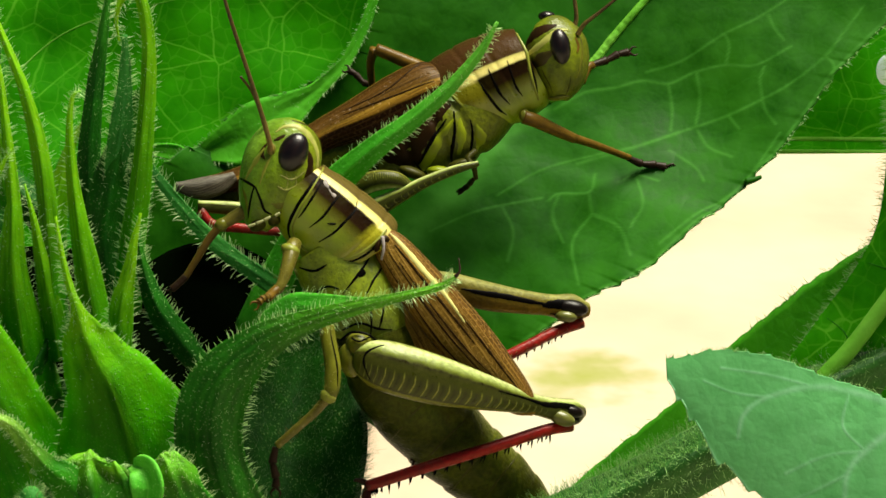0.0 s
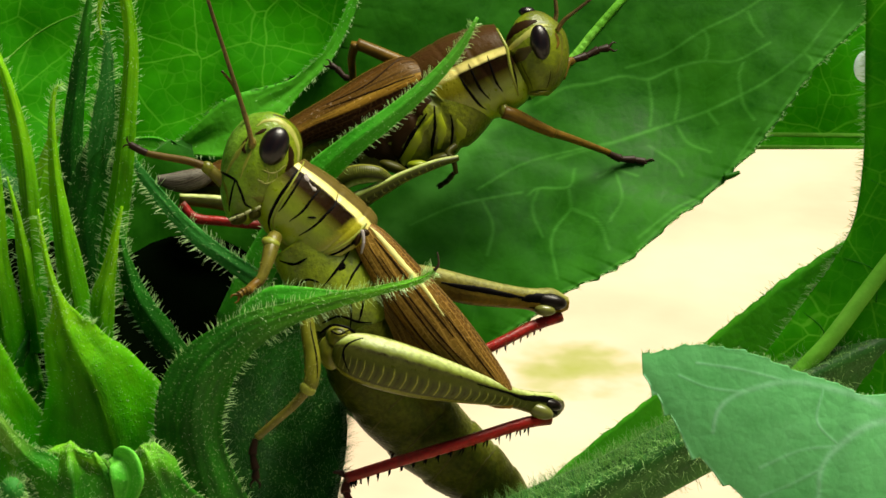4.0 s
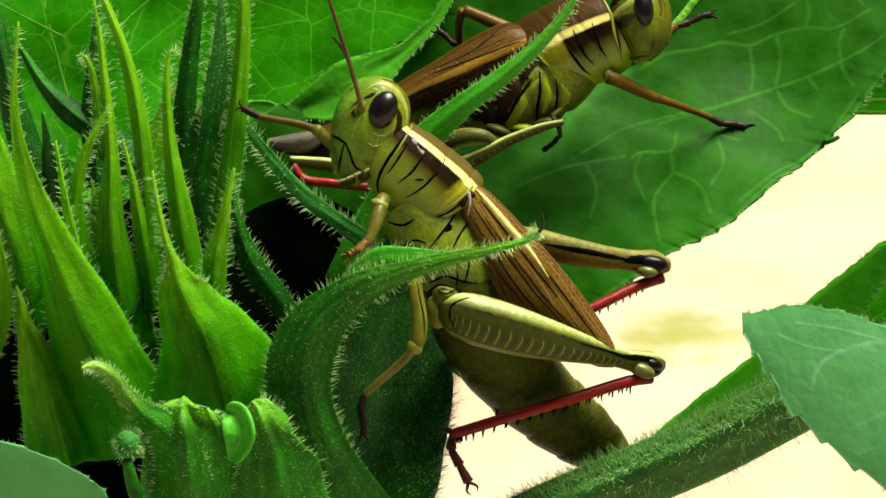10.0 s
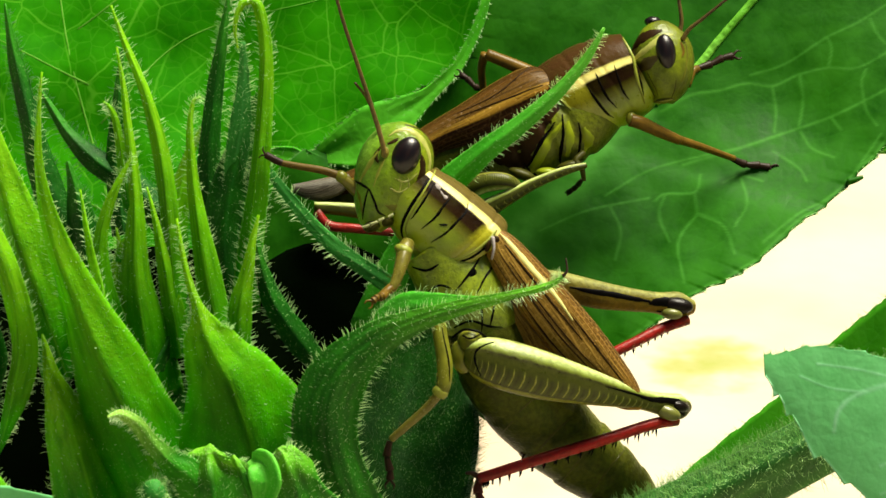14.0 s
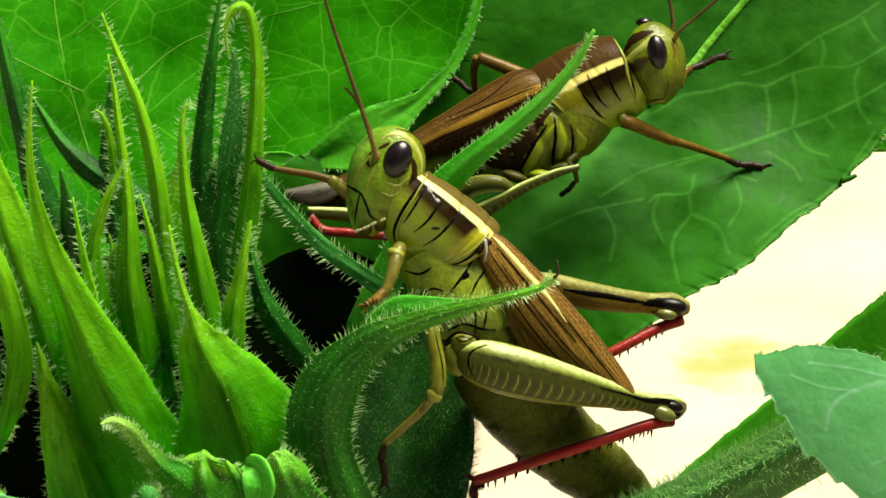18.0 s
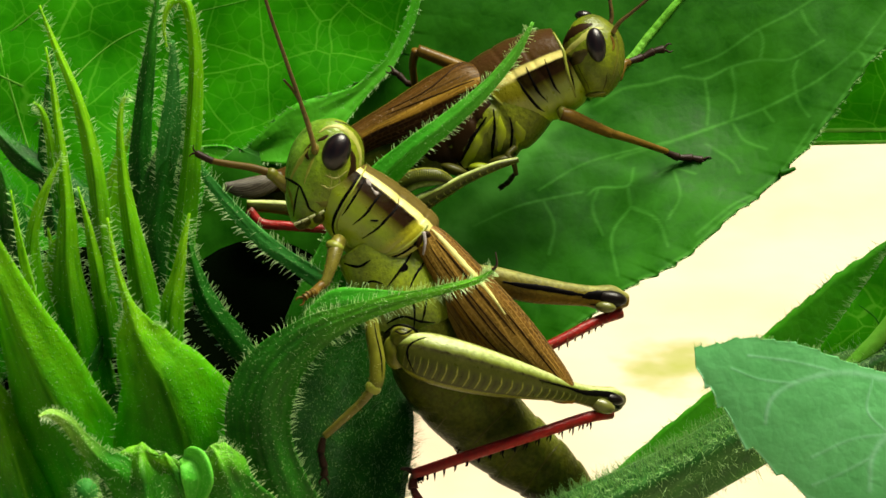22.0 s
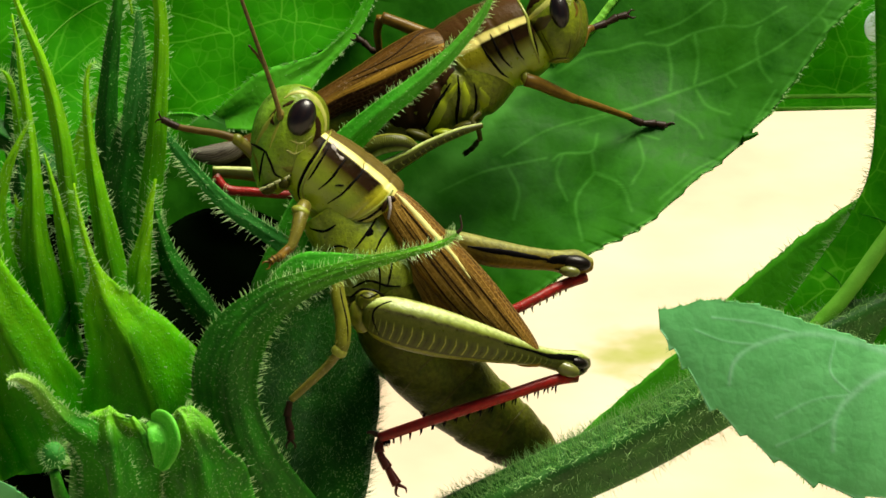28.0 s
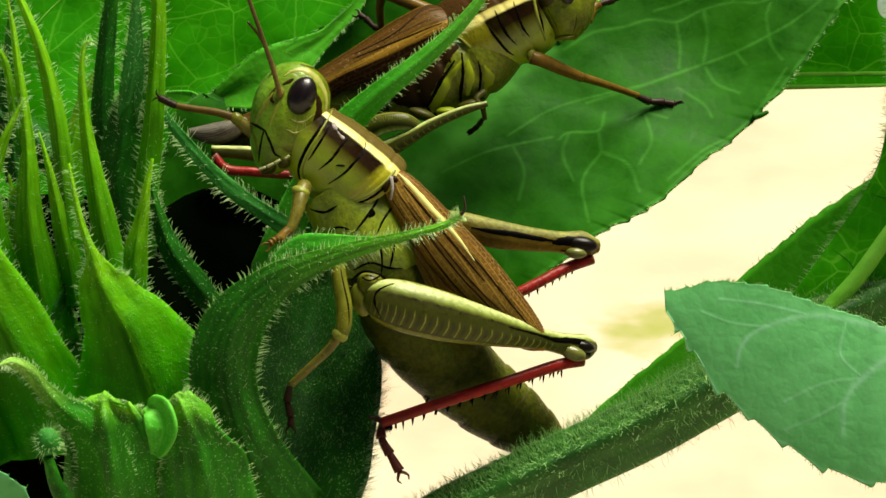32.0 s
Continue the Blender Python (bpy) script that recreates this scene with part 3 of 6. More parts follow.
bract([(480, 330, 60, 6, 0), (488, 420, 62, 14, 0), (508, 490, 66, 22, 0), (540, 545, 74, 24, 0), (590, 610, 100, 22, 0)], 80, 140, BRACT_SHADED)
# bracts of the far side and the left flank
bract([(-70, -40, -20, 6, 0), (-20, 120, -20, 26, 20), (20, 260, -16, 38, 30), (66, 400, -10, 40, 20), (110, 520, 10, 38, 0), (150, 640, 60, 40, 0)], 170, 260)
bract([(-120, 180, -60, 6, 0), (-50, 290, -56, 22, 20), (10, 380, -50, 30, 20), (50, 480, -40, 28, 10), (64, 580, -10, 28, 20), (52, 660, 40, 24, 20), (38, 720, 100, 14, 10), (24, 770, 150, 3, 0)], 160, 160)
bract([(-160, 330, -10, 8, 0), (-80, 430, -6, 30, 0), (-20, 520, 0, 40, 0), (4, 600, 30, 40, 0), (6, 660, 70, 26, 0), (0, 700, 110, 6, 0)], 70, 160, BRACT_SHADED)
bract([(40, -30, 190, 5, 0), (56, 60, 186, 18, 0), (80, 160, 180, 22, 0), (110, 280, 170, 26, 0), (160, 420, 170, 30, 0)], 130, 80, BRACT_SHADED, dim=True)
bract([(100, 120, 210, 6, 0), (150, 200, 200, 20, 0), (200, 250, 196, 26, 0), (260, 290, 190, 26, 0), (330, 360, 190, 30, 0)], 130, 60, BRACT_SHADED, dim=True)
bract([(250, 40, 200, 5, 0), (240, 140, 196, 14, 0), (236, 260, 190, 18, 0), (250, 380, 180, 22, 0)], 40, 30, BRACT_SHADED, dim=True)
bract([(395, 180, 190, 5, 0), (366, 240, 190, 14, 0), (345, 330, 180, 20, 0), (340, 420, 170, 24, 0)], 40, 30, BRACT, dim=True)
bract([(150, 250, 150, 8, 0), (170, 330, 150, 30, 0), (190, 450, 150, 46, 0), (220, 620, 160, 60, 0)], 60, 120, BRACT_SHADED, dim=True)
bract([(104, 556, 20, 5, 0), (124, 640, 24, 26, 0), (160, 740, 40, 50, 0), (200, 880, 70, 70, 0)], 90, 240)
bract([(-150, 620, -110, 8, 0), (-100, 700, -110, 30, 0), (-40, 790, -110, 46, 0), (20, 880, -90, 50, 0), (90, 990, -30, 50, 0)], 120, 200, label="bract with a bright upper edge")
# the long hairy bract that lies across, behind the front grasshopper's head
bract([(452, 180, 200, 4, 0), (478, 226, 198, 9, 0), (508, 272, 194, 11, 0), (552, 330, 190, 13, 0), (605, 388, 190, 14, 0), (660, 432, 190, 15, 0), (730, 480, 190, 18, 0)], 120, 70, BRACT_BLUE, cup=0.15, length=17, label="bluish-green bract fringed with long bristles")
# the bract that points up in front of the rear grasshopper
bract([(1101, 19, 60, 3, 0), (1070, 72, 66, 9, 0), (1020, 130, 74, 13, 0), (950, 190, 84, 17, 0), (884, 240, 96, 22, 0), (810, 312, 130, 28, 0), (740, 420, 190, 30, 0), (680, 560, 220, 40, 0)], 190, 200, BRACT_LIGHT, slim=0.9, cup=0.5, length=12, label="long bristly bract pointing upwards", n=60)


def curled_bract():
    """The great curled bract in front: a hood that rises, turns over to the side and ends in a thin hooked tip."""
    rows = [(1030, 455, -240, 2, 0), (1000, 474, -232, 7, 20), (930, 493, -210, 9, 0), (850, 512, -180, 14, 0), (770, 536, -150, 20, 0), (690, 574, -120, 36, 0), (624, 642, -90, 56, 0), (606, 740, -60, 58, 0), (640, 860, -20, 66, 0), (710, 980, 40, 80, 0)]
    b = Blade(rows, 0.3, 90, 30, 6.0, wavy=0.12, ribs=0.014)
    ob = part("bract", b.mesh(), BRACT_HOOD, flower, "large curled bract with a thin hooked tip")
    bristles(b.hairs(460, 300, 17, 0.02, 0.95), HAIR, ob)
    up = Blade([(912, 498, -200, 3, 0), (860, 503, -160, 11, 0), (800, 507, -132, 21, 0), (750, 511, -112, 25, 0), (714, 526, -96, 19, 0), (684, 548, -84, 6, 0)], 0.3, 36, 8, 5.0, wavy=0.1)
    lap = part("folded_margin", up.mesh(), BRACT_LIGHT, ob, "light green folded-over margin")
    bristles(up.hairs(160, 60, 14, 0.03, 0.95), HAIR, lap)
    tip = cord([(1026, 458, -240), (1034, 448, -242), (1032, 426, -244)], (3.2, 1.0), 8, 6)
    part("dry_tip", tip.mesh(), DARK_BROWN, ob, "dark withered tip")
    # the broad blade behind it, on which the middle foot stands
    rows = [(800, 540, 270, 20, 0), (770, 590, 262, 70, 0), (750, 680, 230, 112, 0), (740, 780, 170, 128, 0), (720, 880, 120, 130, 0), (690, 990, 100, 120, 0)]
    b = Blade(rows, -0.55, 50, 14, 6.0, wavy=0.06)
    ob = part("bract", b.mesh(), BRACT_DOWNY_SHADE, flower, "broad downy bract")
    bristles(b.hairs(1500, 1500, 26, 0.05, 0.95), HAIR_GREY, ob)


DARK_BROWN = plain("dry_brown", (0.03, 0.018, 0.012), 0.6)
curled_bract()


def knob_bract():
    """The blunt bract low in front: swollen, with a pale hooked tip and a rolled-over margin."""
    rows = [(220, 703, -340, 3, 0), (244, 699, -336, 9, 0), (270, 714, -326, 13, 0), (298, 750, -306, 16, 0), (328, 782, -290, 22, 0), (365, 812, -280, 34, 0), (392, 860, -270, 44, 0), (405, 960, -230, 60, 0)]
    b = Blade(rows, 0.5, 50, 12, 7.0, wavy=0.1)
    ob = part("bract", b.mesh(), BRACT_HOOK, flower, "swollen bract with a pale hooked tip")
    bristles(b.hairs(260, 220, 11, 0.02, 0.95), HAIR, ob)
    rows = [(400, 752, -268, 26, 0), (398, 772, -280, 58, 0), (402, 820, -284, 74, 0), (408, 900, -262, 84, 0), (420, 1040, -180, 90, 0), (440, 1200, -60, 80, 0)]
    b = Blade(rows, 0.75, 60, 20, 7.0, wavy=0.28, ribs=0.03)
    ob = part("bract", b.mesh(), BRACT_CURL, flower, "swollen rounded bract")
    bristles(b.hairs(200, 520, 14, 0.0, 0.95), HAIR, ob)
    rows = [(474, 778, -270, 10, 0), (490, 788, -286, 22, 0), (500, 818, -294, 26, 10), (494, 850, -284, 16, 10), (486, 866, -276, 6, 10)]
    roll = Blade(rows, -0.7, 24, 8, 6.0, wavy=0.08)
    part("rolled_margin", roll.mesh(), BRACT_LIGHT, ob, "pale rolled margin")
    rows = [(440, 772, -286, 4, 0), (452, 800, -290, 9, 30), (468, 836, -288, 10, 30), (486, 862, -280, 5, 0)]
    part("folded_margin", Blade(rows, 0.8, 20, 6, 6.0).mesh(), BRACT_CURL, ob)
    rows = [(520, 760, -236, 14, 0), (532, 776, -242, 34, 0), (550, 830, -236, 56, 0), (566, 900, -210, 78, 0), (580, 1040, -120, 84, 0), (560, 1200, 0, 80, 0)]
    b2 = Blade(rows, 0.7, 60, 18, 6.0, wavy=0.25, ribs=0.03)
    ob2 = part("bract", b2.mesh(), BRACT_CURL, flower, "bract with a folded margin")
    bristles(b2.hairs(200, 420, 14, 0.0, 0.95), HAIR, ob2)
    # a small downy bud beside it
    ob3 = part("bud", shape(*ball((300, 838, -300), (22, 25, 22), 10, 14)), BRACT_BLUE, flower, "small downy bud")
    rnd, V, F = random.Random(4), [], []
    for _ in range(160):
        w = np.array([rnd.gauss(0, 1), rnd.gauss(0, 1), rnd.gauss(0, 1)])
        w /= np.linalg.norm(w)
        hair(V, F, np.array((300, 838, -300)) + w * (22, 25, 22), w, rnd.uniform(7, 18), 0.45, rnd)
    bristles(shape(V, F, smooth=False), HAIR_MID, ob3)
    part("bud_stalk", cord([(300, 866, -300), (320, 930, -270), (380, 1020, -200)], (9, 20), 12, 10).mesh(), BRACT_SHADED, flower)


knob_bract()


def margin(points, teeth, depth, seed):
    """A leaf's edge: a smooth line with small teeth leaning towards its end."""
    g = spline(points, 220)
    t = np.gradient(g, axis=0)
    t /= np.linalg.norm(t, axis=1)[:, None] + 1e-9
    nrm = np.cross(t, (0, 0, 1.0))
    rnd = random.Random(seed)
    ph = [rnd.uniform(0.6, 1.4) for _ in range(teeth + 2)]
    cuts = np.cumsum(ph)
    cuts = cuts / cuts[-1]
    out = []
    for i in range(220):
        s = i / 219
        k = int(np.searchsorted(cuts, s))
        lo = cuts[k - 1] if k else 0.0
        f = (s - lo) / (cuts[min(k, len(cuts) - 1)] - lo + 1e-9)
        out.append(nrm[i] * depth * ph[min(k, teeth)] * (f ** 2.2 - 0.35))
    return g, np.array(out)


def leaf(name, left, right, mat, plant, label, bulge=30.0, teeth=(0, 0), deep=(0, 0), ns=90, nt=40, thick=3.0, seed=1, veins=(), vein_r=4.0, ripple=6.0, fringe=0, fringe_len=12, vein_mat=None, marks=()):
    """A broad leaf between two margins (plan points in step), arched between them, with raised veins and a fringe of hairs."""
    (L, LT), (R, RT) = margin(left, max(teeth[0], 1), deep[0], seed), margin(right, max(teeth[1], 1), -deep[1], seed + 7)

    def at(s, t):
        x = min(max(s, 0), 1) * 219
        i = min(int(x), 218)
        f = x - i
        a, b = L[i] * (1 - f) + L[i + 1] * f, R[i] * (1 - f) + R[i + 1] * f
        u = (t + 1) / 2
        p = a * (1 - u) + b * u
        p = p + (LT[i] * (1 - f) + LT[i + 1] * f) * (1 - u) ** 40 + (RT[i] * (1 - f) + RT[i + 1] * f) * u ** 40
        p[2] += bulge * (1 - t * t) * min(1.0, np.linalg.norm(a - b) / 380) + ripple * noise.noise(Vector((p[0] * 0.006, p[1] * 0.006, seed * 3.1))) + ripple * 0.12 * noise.noise(Vector((p[0] * 0.02, p[1] * 0.02, seed)))
        return p

    V, F, U = sheet(at, ns, nt, thick)
    me = shape(V, F, U)
    if marks:
        # how near each point of the sheet lies to a vein, for the material
        xy, best = np.array(V)[:len(V) // 2, :2], np.zeros(len(V) // 2)
        edge = [(5.0, *[tuple(at(k / 40, 0.985)[:2]) for k in range(41)])]
        for line in list(marks) + edge:
            g = spline(line[1:], 40 + 10 * len(line))
            low, high = g.min(0) - 16 - line[0], g.max(0) + 16 + line[0]
            pick = np.nonzero((xy > low).all(1) & (xy < high).all(1))[0]
            for k, q in enumerate(g):
                w = max(0.55 * line[0] * (1 - 0.45 * k / len(g)), 2.2)
                best[pick] = np.maximum(best[pick], min(1.0, 16 / w) * np.exp(-((xy[pick] - q) ** 2).sum(1) / (w * w)))
        near = me.attributes.new("vein", "FLOAT", "POINT")
        near.data.foreach_set("value", np.concatenate([best, best]))
    ob = part(name, me, mat, plant, label)
    for line in veins:
        r = line[0]
        pts = spline(line[1:], 36)
        rows = []
        for i, (s, t) in enumerate(pts):
            q = at(s, t)
            e = 0.4 * r * (1 - 0.75 * i / 35)
            rows.append((q[0], q[1], q[2] - 0.4, e, e * 0.12))
        part("vein", Loft(rows, 36, 8).mesh(), vein_mat or VEIN_DIM, ob)
    if fringe:
        rnd, V, F = random.Random(seed), [], []
        for _ in range(fringe):
            s, sg = rnd.random(), rnd.choice((-1, 1))
            p, q = at(s, sg), at(s, sg * 0.9)
            hair(V, F, p, (p - q) / (np.linalg.norm(p - q) + 1e-9) + np.array([rnd.gauss(0, 0.4) for _ in range(3)]), fringe_len * rnd.uniform(0.5, 1.3), 0.5, rnd)
        bristles(shape(V, F, smooth=False), HAIR_MID, ob)
    return ob, at


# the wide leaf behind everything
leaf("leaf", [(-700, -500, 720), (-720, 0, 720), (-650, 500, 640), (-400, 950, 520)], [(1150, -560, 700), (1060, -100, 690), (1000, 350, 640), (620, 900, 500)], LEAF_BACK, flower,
     "broad bright green leaf with a net of fine veins", 40, (18, 18), (14, 14), 80, 90, seed=2, ripple=26,
     veins=[(7, (0.98, 0.1), (0.7, 0.08), (0.4, -0.02), (0.05, -0.1)), (4, (0.62, 0.07), (0.52, -0.2), (0.44, -0.5)), (4, (0.45, 0.02), (0.36, -0.25), (0.3, -0.6)), (4, (0.5, 0.04), (0.4, 0.22), (0.36, 0.5)), (3.5, (0.38, 0.0), (0.28, 0.25), (0.24, 0.6)), (3.5, (0.3, -0.02), (0.2, -0.3), (0.15, -0.6))], vein_mat=VEIN)
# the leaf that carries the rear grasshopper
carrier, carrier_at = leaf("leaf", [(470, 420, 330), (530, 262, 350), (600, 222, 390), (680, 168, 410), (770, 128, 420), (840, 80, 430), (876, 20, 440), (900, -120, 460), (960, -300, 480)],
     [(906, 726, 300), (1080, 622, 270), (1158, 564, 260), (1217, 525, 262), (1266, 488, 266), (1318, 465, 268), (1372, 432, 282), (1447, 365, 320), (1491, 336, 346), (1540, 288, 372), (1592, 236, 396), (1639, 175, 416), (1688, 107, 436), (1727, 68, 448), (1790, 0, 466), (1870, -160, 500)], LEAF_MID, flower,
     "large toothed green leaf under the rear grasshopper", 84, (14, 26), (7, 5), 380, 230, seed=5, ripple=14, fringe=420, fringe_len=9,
     marks=[(44, (880, 440), (960, 376), (1046, 290), (1115, 214), (1180, 165)), (6, (1200, 168), (1253, 139), (1305, 131), (1352, 119), (1398, 124), (1444, 104), (1497, 92), (1549, 92), (1610, 60)), (3.5, (1397, 124), (1404, 165), (1401, 205)), (3, (1560, 148), (1556, 117), (1564, 95)),
            (6, (1240, 262), (1340, 233), (1398, 214), (1444, 199), (1501, 179), (1560, 151), (1612, 122), (1670, 76), (1700, 38), (1735, -8)), (3, (1560, 154), (1568, 175), (1583, 194)), (2.6, (1501, 179), (1519, 202)), (3, (1447, 205), (1467, 234), (1507, 251)), (3, (1670, 76), (1685, 95), (1676, 130)),
            (4.5, (1360, 104), (1422, 84), (1491, 40), (1549, 12), (1601, -20)), (2.6, (1572, 6), (1582, 29), (1598, 49)), (2.6, (1497, 92), (1503, 60), (1497, 38)), (2.6, (1444, 199), (1452, 150), (1446, 104)),
            (3, (1189, 326), (1207, 314), (1259, 311), (1270, 280)), (3, (1259, 311), (1264, 349)), (3, (1310, 294), (1340, 282), (1380, 292)), (3, (1398, 239), (1443, 269), (1458, 292)), (3.5, (1380, 400), (1443, 350), (1490, 326), (1536, 285), (1590, 210)),
            (4, (984, 378), (1071, 342), (1179, 321)), (4.5, (1340, 233), (1267, 248), (1179, 272), (1101, 316)), (2.6, (1207, 314), (1196, 352), (1214, 398)), (2.6, (1264, 349), (1310, 372), (1330, 420)), (2.6, (1110, 336), (1128, 380), (1118, 430)), (3, (1264, 349), (1230, 400), (1240, 470)), (2.6, (1340, 282), (1352, 330), (1330, 372))])
fold = Blade([(500, 236, 392, 8, 0), (545, 242, 392, 14, 0), (578, 252, 392, 10, 0), (610, 238, 392, 24, 0), (652, 220, 392, 42, 0), (698, 196, 396, 44, 0), (742, 168, 402, 32, 0), (786, 139, 408, 15, 0), (820, 108, 414, 11, 0), (846, 77, 420, 10, 0), (884, -6, 432, 9, 0), (906, -120, 444, 8, 0)], -0.25, 110, 10, 4.0, wavy=0.16)


def on_carrier(points, n=40):
    """Plan points laid on the carrier leaf's surface."""
    grid = np.array([carrier_at(i / 90, -1 + j / 45) for i in range(91) for j in range(91)])
    out = []
    for q in spline(points, n):
        out.append((*q, grid[np.argmin(((grid[:, :2] - q) ** 2).sum(1)), 2]))
    return out


part("midrib", Loft([(x, y, d - 2, 8 - 2 * i / 39, 4) for i, (x, y, d) in enumerate(on_carrier([(1190, 152), (1262, 92), (1300, 46), (1345, -6), (1420, -90)]))], 60, 12).mesh(), VEIN, carrier, "raised pale midrib")
part("tooth", cord([(1530, 294, 370), (1546, 290, 370), (1558, 285, 370)], (7, 3), 8, 8).mesh(), LEAF_MID, carrier, "stout marginal tooth")
lip = part("leaf_fold", fold.mesh(), LEAF_UNDER, carrier, "pale turned-up leaf margin")
bristles(fold.hairs(260, 120, 7, 0.02, 0.98), HAIR_MID, lip)
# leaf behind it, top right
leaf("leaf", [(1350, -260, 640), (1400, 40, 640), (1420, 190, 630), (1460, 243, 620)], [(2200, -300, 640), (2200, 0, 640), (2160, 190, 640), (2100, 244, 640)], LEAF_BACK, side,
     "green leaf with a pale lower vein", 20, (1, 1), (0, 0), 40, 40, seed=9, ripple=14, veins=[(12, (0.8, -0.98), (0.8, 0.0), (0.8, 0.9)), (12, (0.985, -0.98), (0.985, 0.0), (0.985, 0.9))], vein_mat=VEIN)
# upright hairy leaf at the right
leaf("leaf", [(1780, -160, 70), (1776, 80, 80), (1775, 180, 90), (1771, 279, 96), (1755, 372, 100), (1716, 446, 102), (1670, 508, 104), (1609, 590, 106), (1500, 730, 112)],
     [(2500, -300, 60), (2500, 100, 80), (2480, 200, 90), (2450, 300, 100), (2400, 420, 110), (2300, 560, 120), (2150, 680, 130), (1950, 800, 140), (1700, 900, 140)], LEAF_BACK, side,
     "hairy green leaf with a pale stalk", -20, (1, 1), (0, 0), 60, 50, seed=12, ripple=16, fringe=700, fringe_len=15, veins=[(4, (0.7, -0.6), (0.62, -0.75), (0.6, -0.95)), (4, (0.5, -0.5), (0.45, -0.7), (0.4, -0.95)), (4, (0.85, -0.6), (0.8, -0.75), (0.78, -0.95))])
leaf("leaf", [(1740, 405, 214), (1635, 470, 216), (1583, 512, 220), (1500, 579, 226), (1411, 667, 230), (1274, 778, 240), (1110, 915, 240)], [(1900, 560, 210), (1850, 640, 220), (1780, 690, 224), (1740, 710, 230), (1630, 762, 230), (1460, 820, 240), (1128, 925, 240)], LEAF_UNDER, side,
     "shaded green leaf behind the stem", 10, (16, 1), (4, 0), 50, 20, seed=14, ripple=8, fringe=160)


def hairy_stem():
    def ridged(s, v):
        w = 2 * math.pi * (v - 0.1)
        return 0.78 / max(abs(math.cos(w)), abs(math.sin(w)), 0.745) + 0.02 * math.cos(2 * math.pi * v * 11)

    b = Loft([(780, 1140, 190, 55, 52), (950, 1006, 170, 55, 52), (1148, 913, 140, 55, 52), (1323, 838, 110, 55, 52), (1465, 764, 92, 55, 52), (1700, 640, 110, 55, 52), (2050, 480, 240, 55, 50)], 80, 40, mod=ridged)
    ob = part("stem", b.mesh(), STEM, side, "thick grooved stem covered in bristles")
    rnd, V, F = random.Random(8), [], []
    for _ in range(6000):
        s, v = rnd.random(), rnd.choice((rnd.uniform(-0.1, 0.21), rnd.uniform(-0.1, 0.21), rnd.uniform(-0.1, 0.62)))
        p = b.at(s, v)
        q = b.at(s, v, 4)
        hair(V, F, p, (q - p) / 4 + np.array([rnd.gauss(0, 0.35) for _ in range(3)]), rnd.uniform(9, 28), 0.5, rnd)
    bristles(shape(V, F, smooth=False), HAIR_MID, ob)
    root = PLACE[side]
    top = root + Vector((0, 0, side_base.z + 0.04))
    part("stem", world_cord([root, root.lerp(side_base, 0.5), side_base, top], 0.008, 0.005), STEM, side)


hairy_stem()
# petioles that tie the leaves to their stems
part("midrib", cord([(1580, 720, 74), (1668, 627, 74), (1714, 578, 72), (1786, 483, 68), (1900, 330, 66), (2000, 160, 70)], (16, 13), 40, 12).mesh(), VEIN, side, "thick pale leaf rib")
part("petiole", cord([(600, 880, 520), (480, 1000, 400), (380, 1180, 220)], (20, 26), 20, 12).mesh(), STEM, flower)
part("petiole", cord([(690, 560, 330), (600, 800, 330), (460, 1100, 230)], (18, 24), 20, 12).mesh(), STEM, flower)
part("petiole", cord([(2120, 150, 640), (2090, 220, 500), (2052, 300, 300)], (14, 18), 16, 10).mesh(), STEM, side)
part("petiole", cord([(1700, 880, 140), (1900, 900, 180), (2110, 940, 260)], (16, 20), 16, 10).mesh(), STEM, side)
part("petiole", cord([(1790, 640, 215), (1950, 600, 230), (2060, 560, 245)], (12, 16), 16, 10).mesh(), STEM, side)

# pale leaf in front at the right; it sways a little
pale, _ = leaf("leaf", [(1384, 600, -340), (1416, 598, -340), (1466, 586, -342), (1521, 590, -344), (1571, 599, -346), (1621, 618, -348), (1670, 637, -350), (1730, 655, -350), (1788, 674, -350), (1960, 660, -300), (2080, 640, -160)],
               [(1386, 641, -340), (1409, 676, -342), (1433, 716, -344), (1467, 767, -346), (1516, 816, -348), (1577, 868, -350), (1634, 908, -352), (1689, 932, -354), (1770, 950, -350), (1900, 940, -300), (2060, 800, -160)], LEAF_PALE, side,
               "pale bluish-green toothed leaf", -14, (14, 7), (4, 15), 220, 120, seed=21, ripple=5, fringe=420, fringe_len=7,
               marks=[(14, (1980, 730), (1870, 716), (1787, 724), (1728, 762), (1697, 802), (1691, 860)), (11, (1800, 690), (1720, 664), (1640, 651), (1559, 669), (1519, 698), (1508, 738)), (3, (1640, 651), (1560, 630), (1480, 618)), (3, (1559, 669), (1500, 660), (1450, 640)), (3, (1728, 762), (1660, 770), (1590, 800)), (3, (1697, 802), (1640, 830), (1590, 850)), (3, (1700, 664), (1690, 720), (1728, 762))])
part("petiole", cord([(2070, 720, -120), (2090, 740, 60), (2100, 760, 250)], (14, 18), 16, 10).mesh(), STEM, side)
# pale leaf tip low at the left
leaf("leaf", [(-500, 1000, -420), (-330, 850, -440), (-150, 815, -440), (-40, 818, -440), (60, 828, -430), (140, 852, -420), (210, 884, -410), (262, 920, -400)],
     [(-460, 1250, -300), (-300, 1200, -310), (-120, 1120, -320), (-20, 1060, -340), (70, 1020, -350), (150, 980, -365), (216, 950, -380), (268, 938, -394)], LEAF_PALE, flower,
     "pale green toothed leaf tip", -20, (6, 6), (5, 5), 80, 40, seed=23, ripple=3, fringe=120, fringe_len=7)
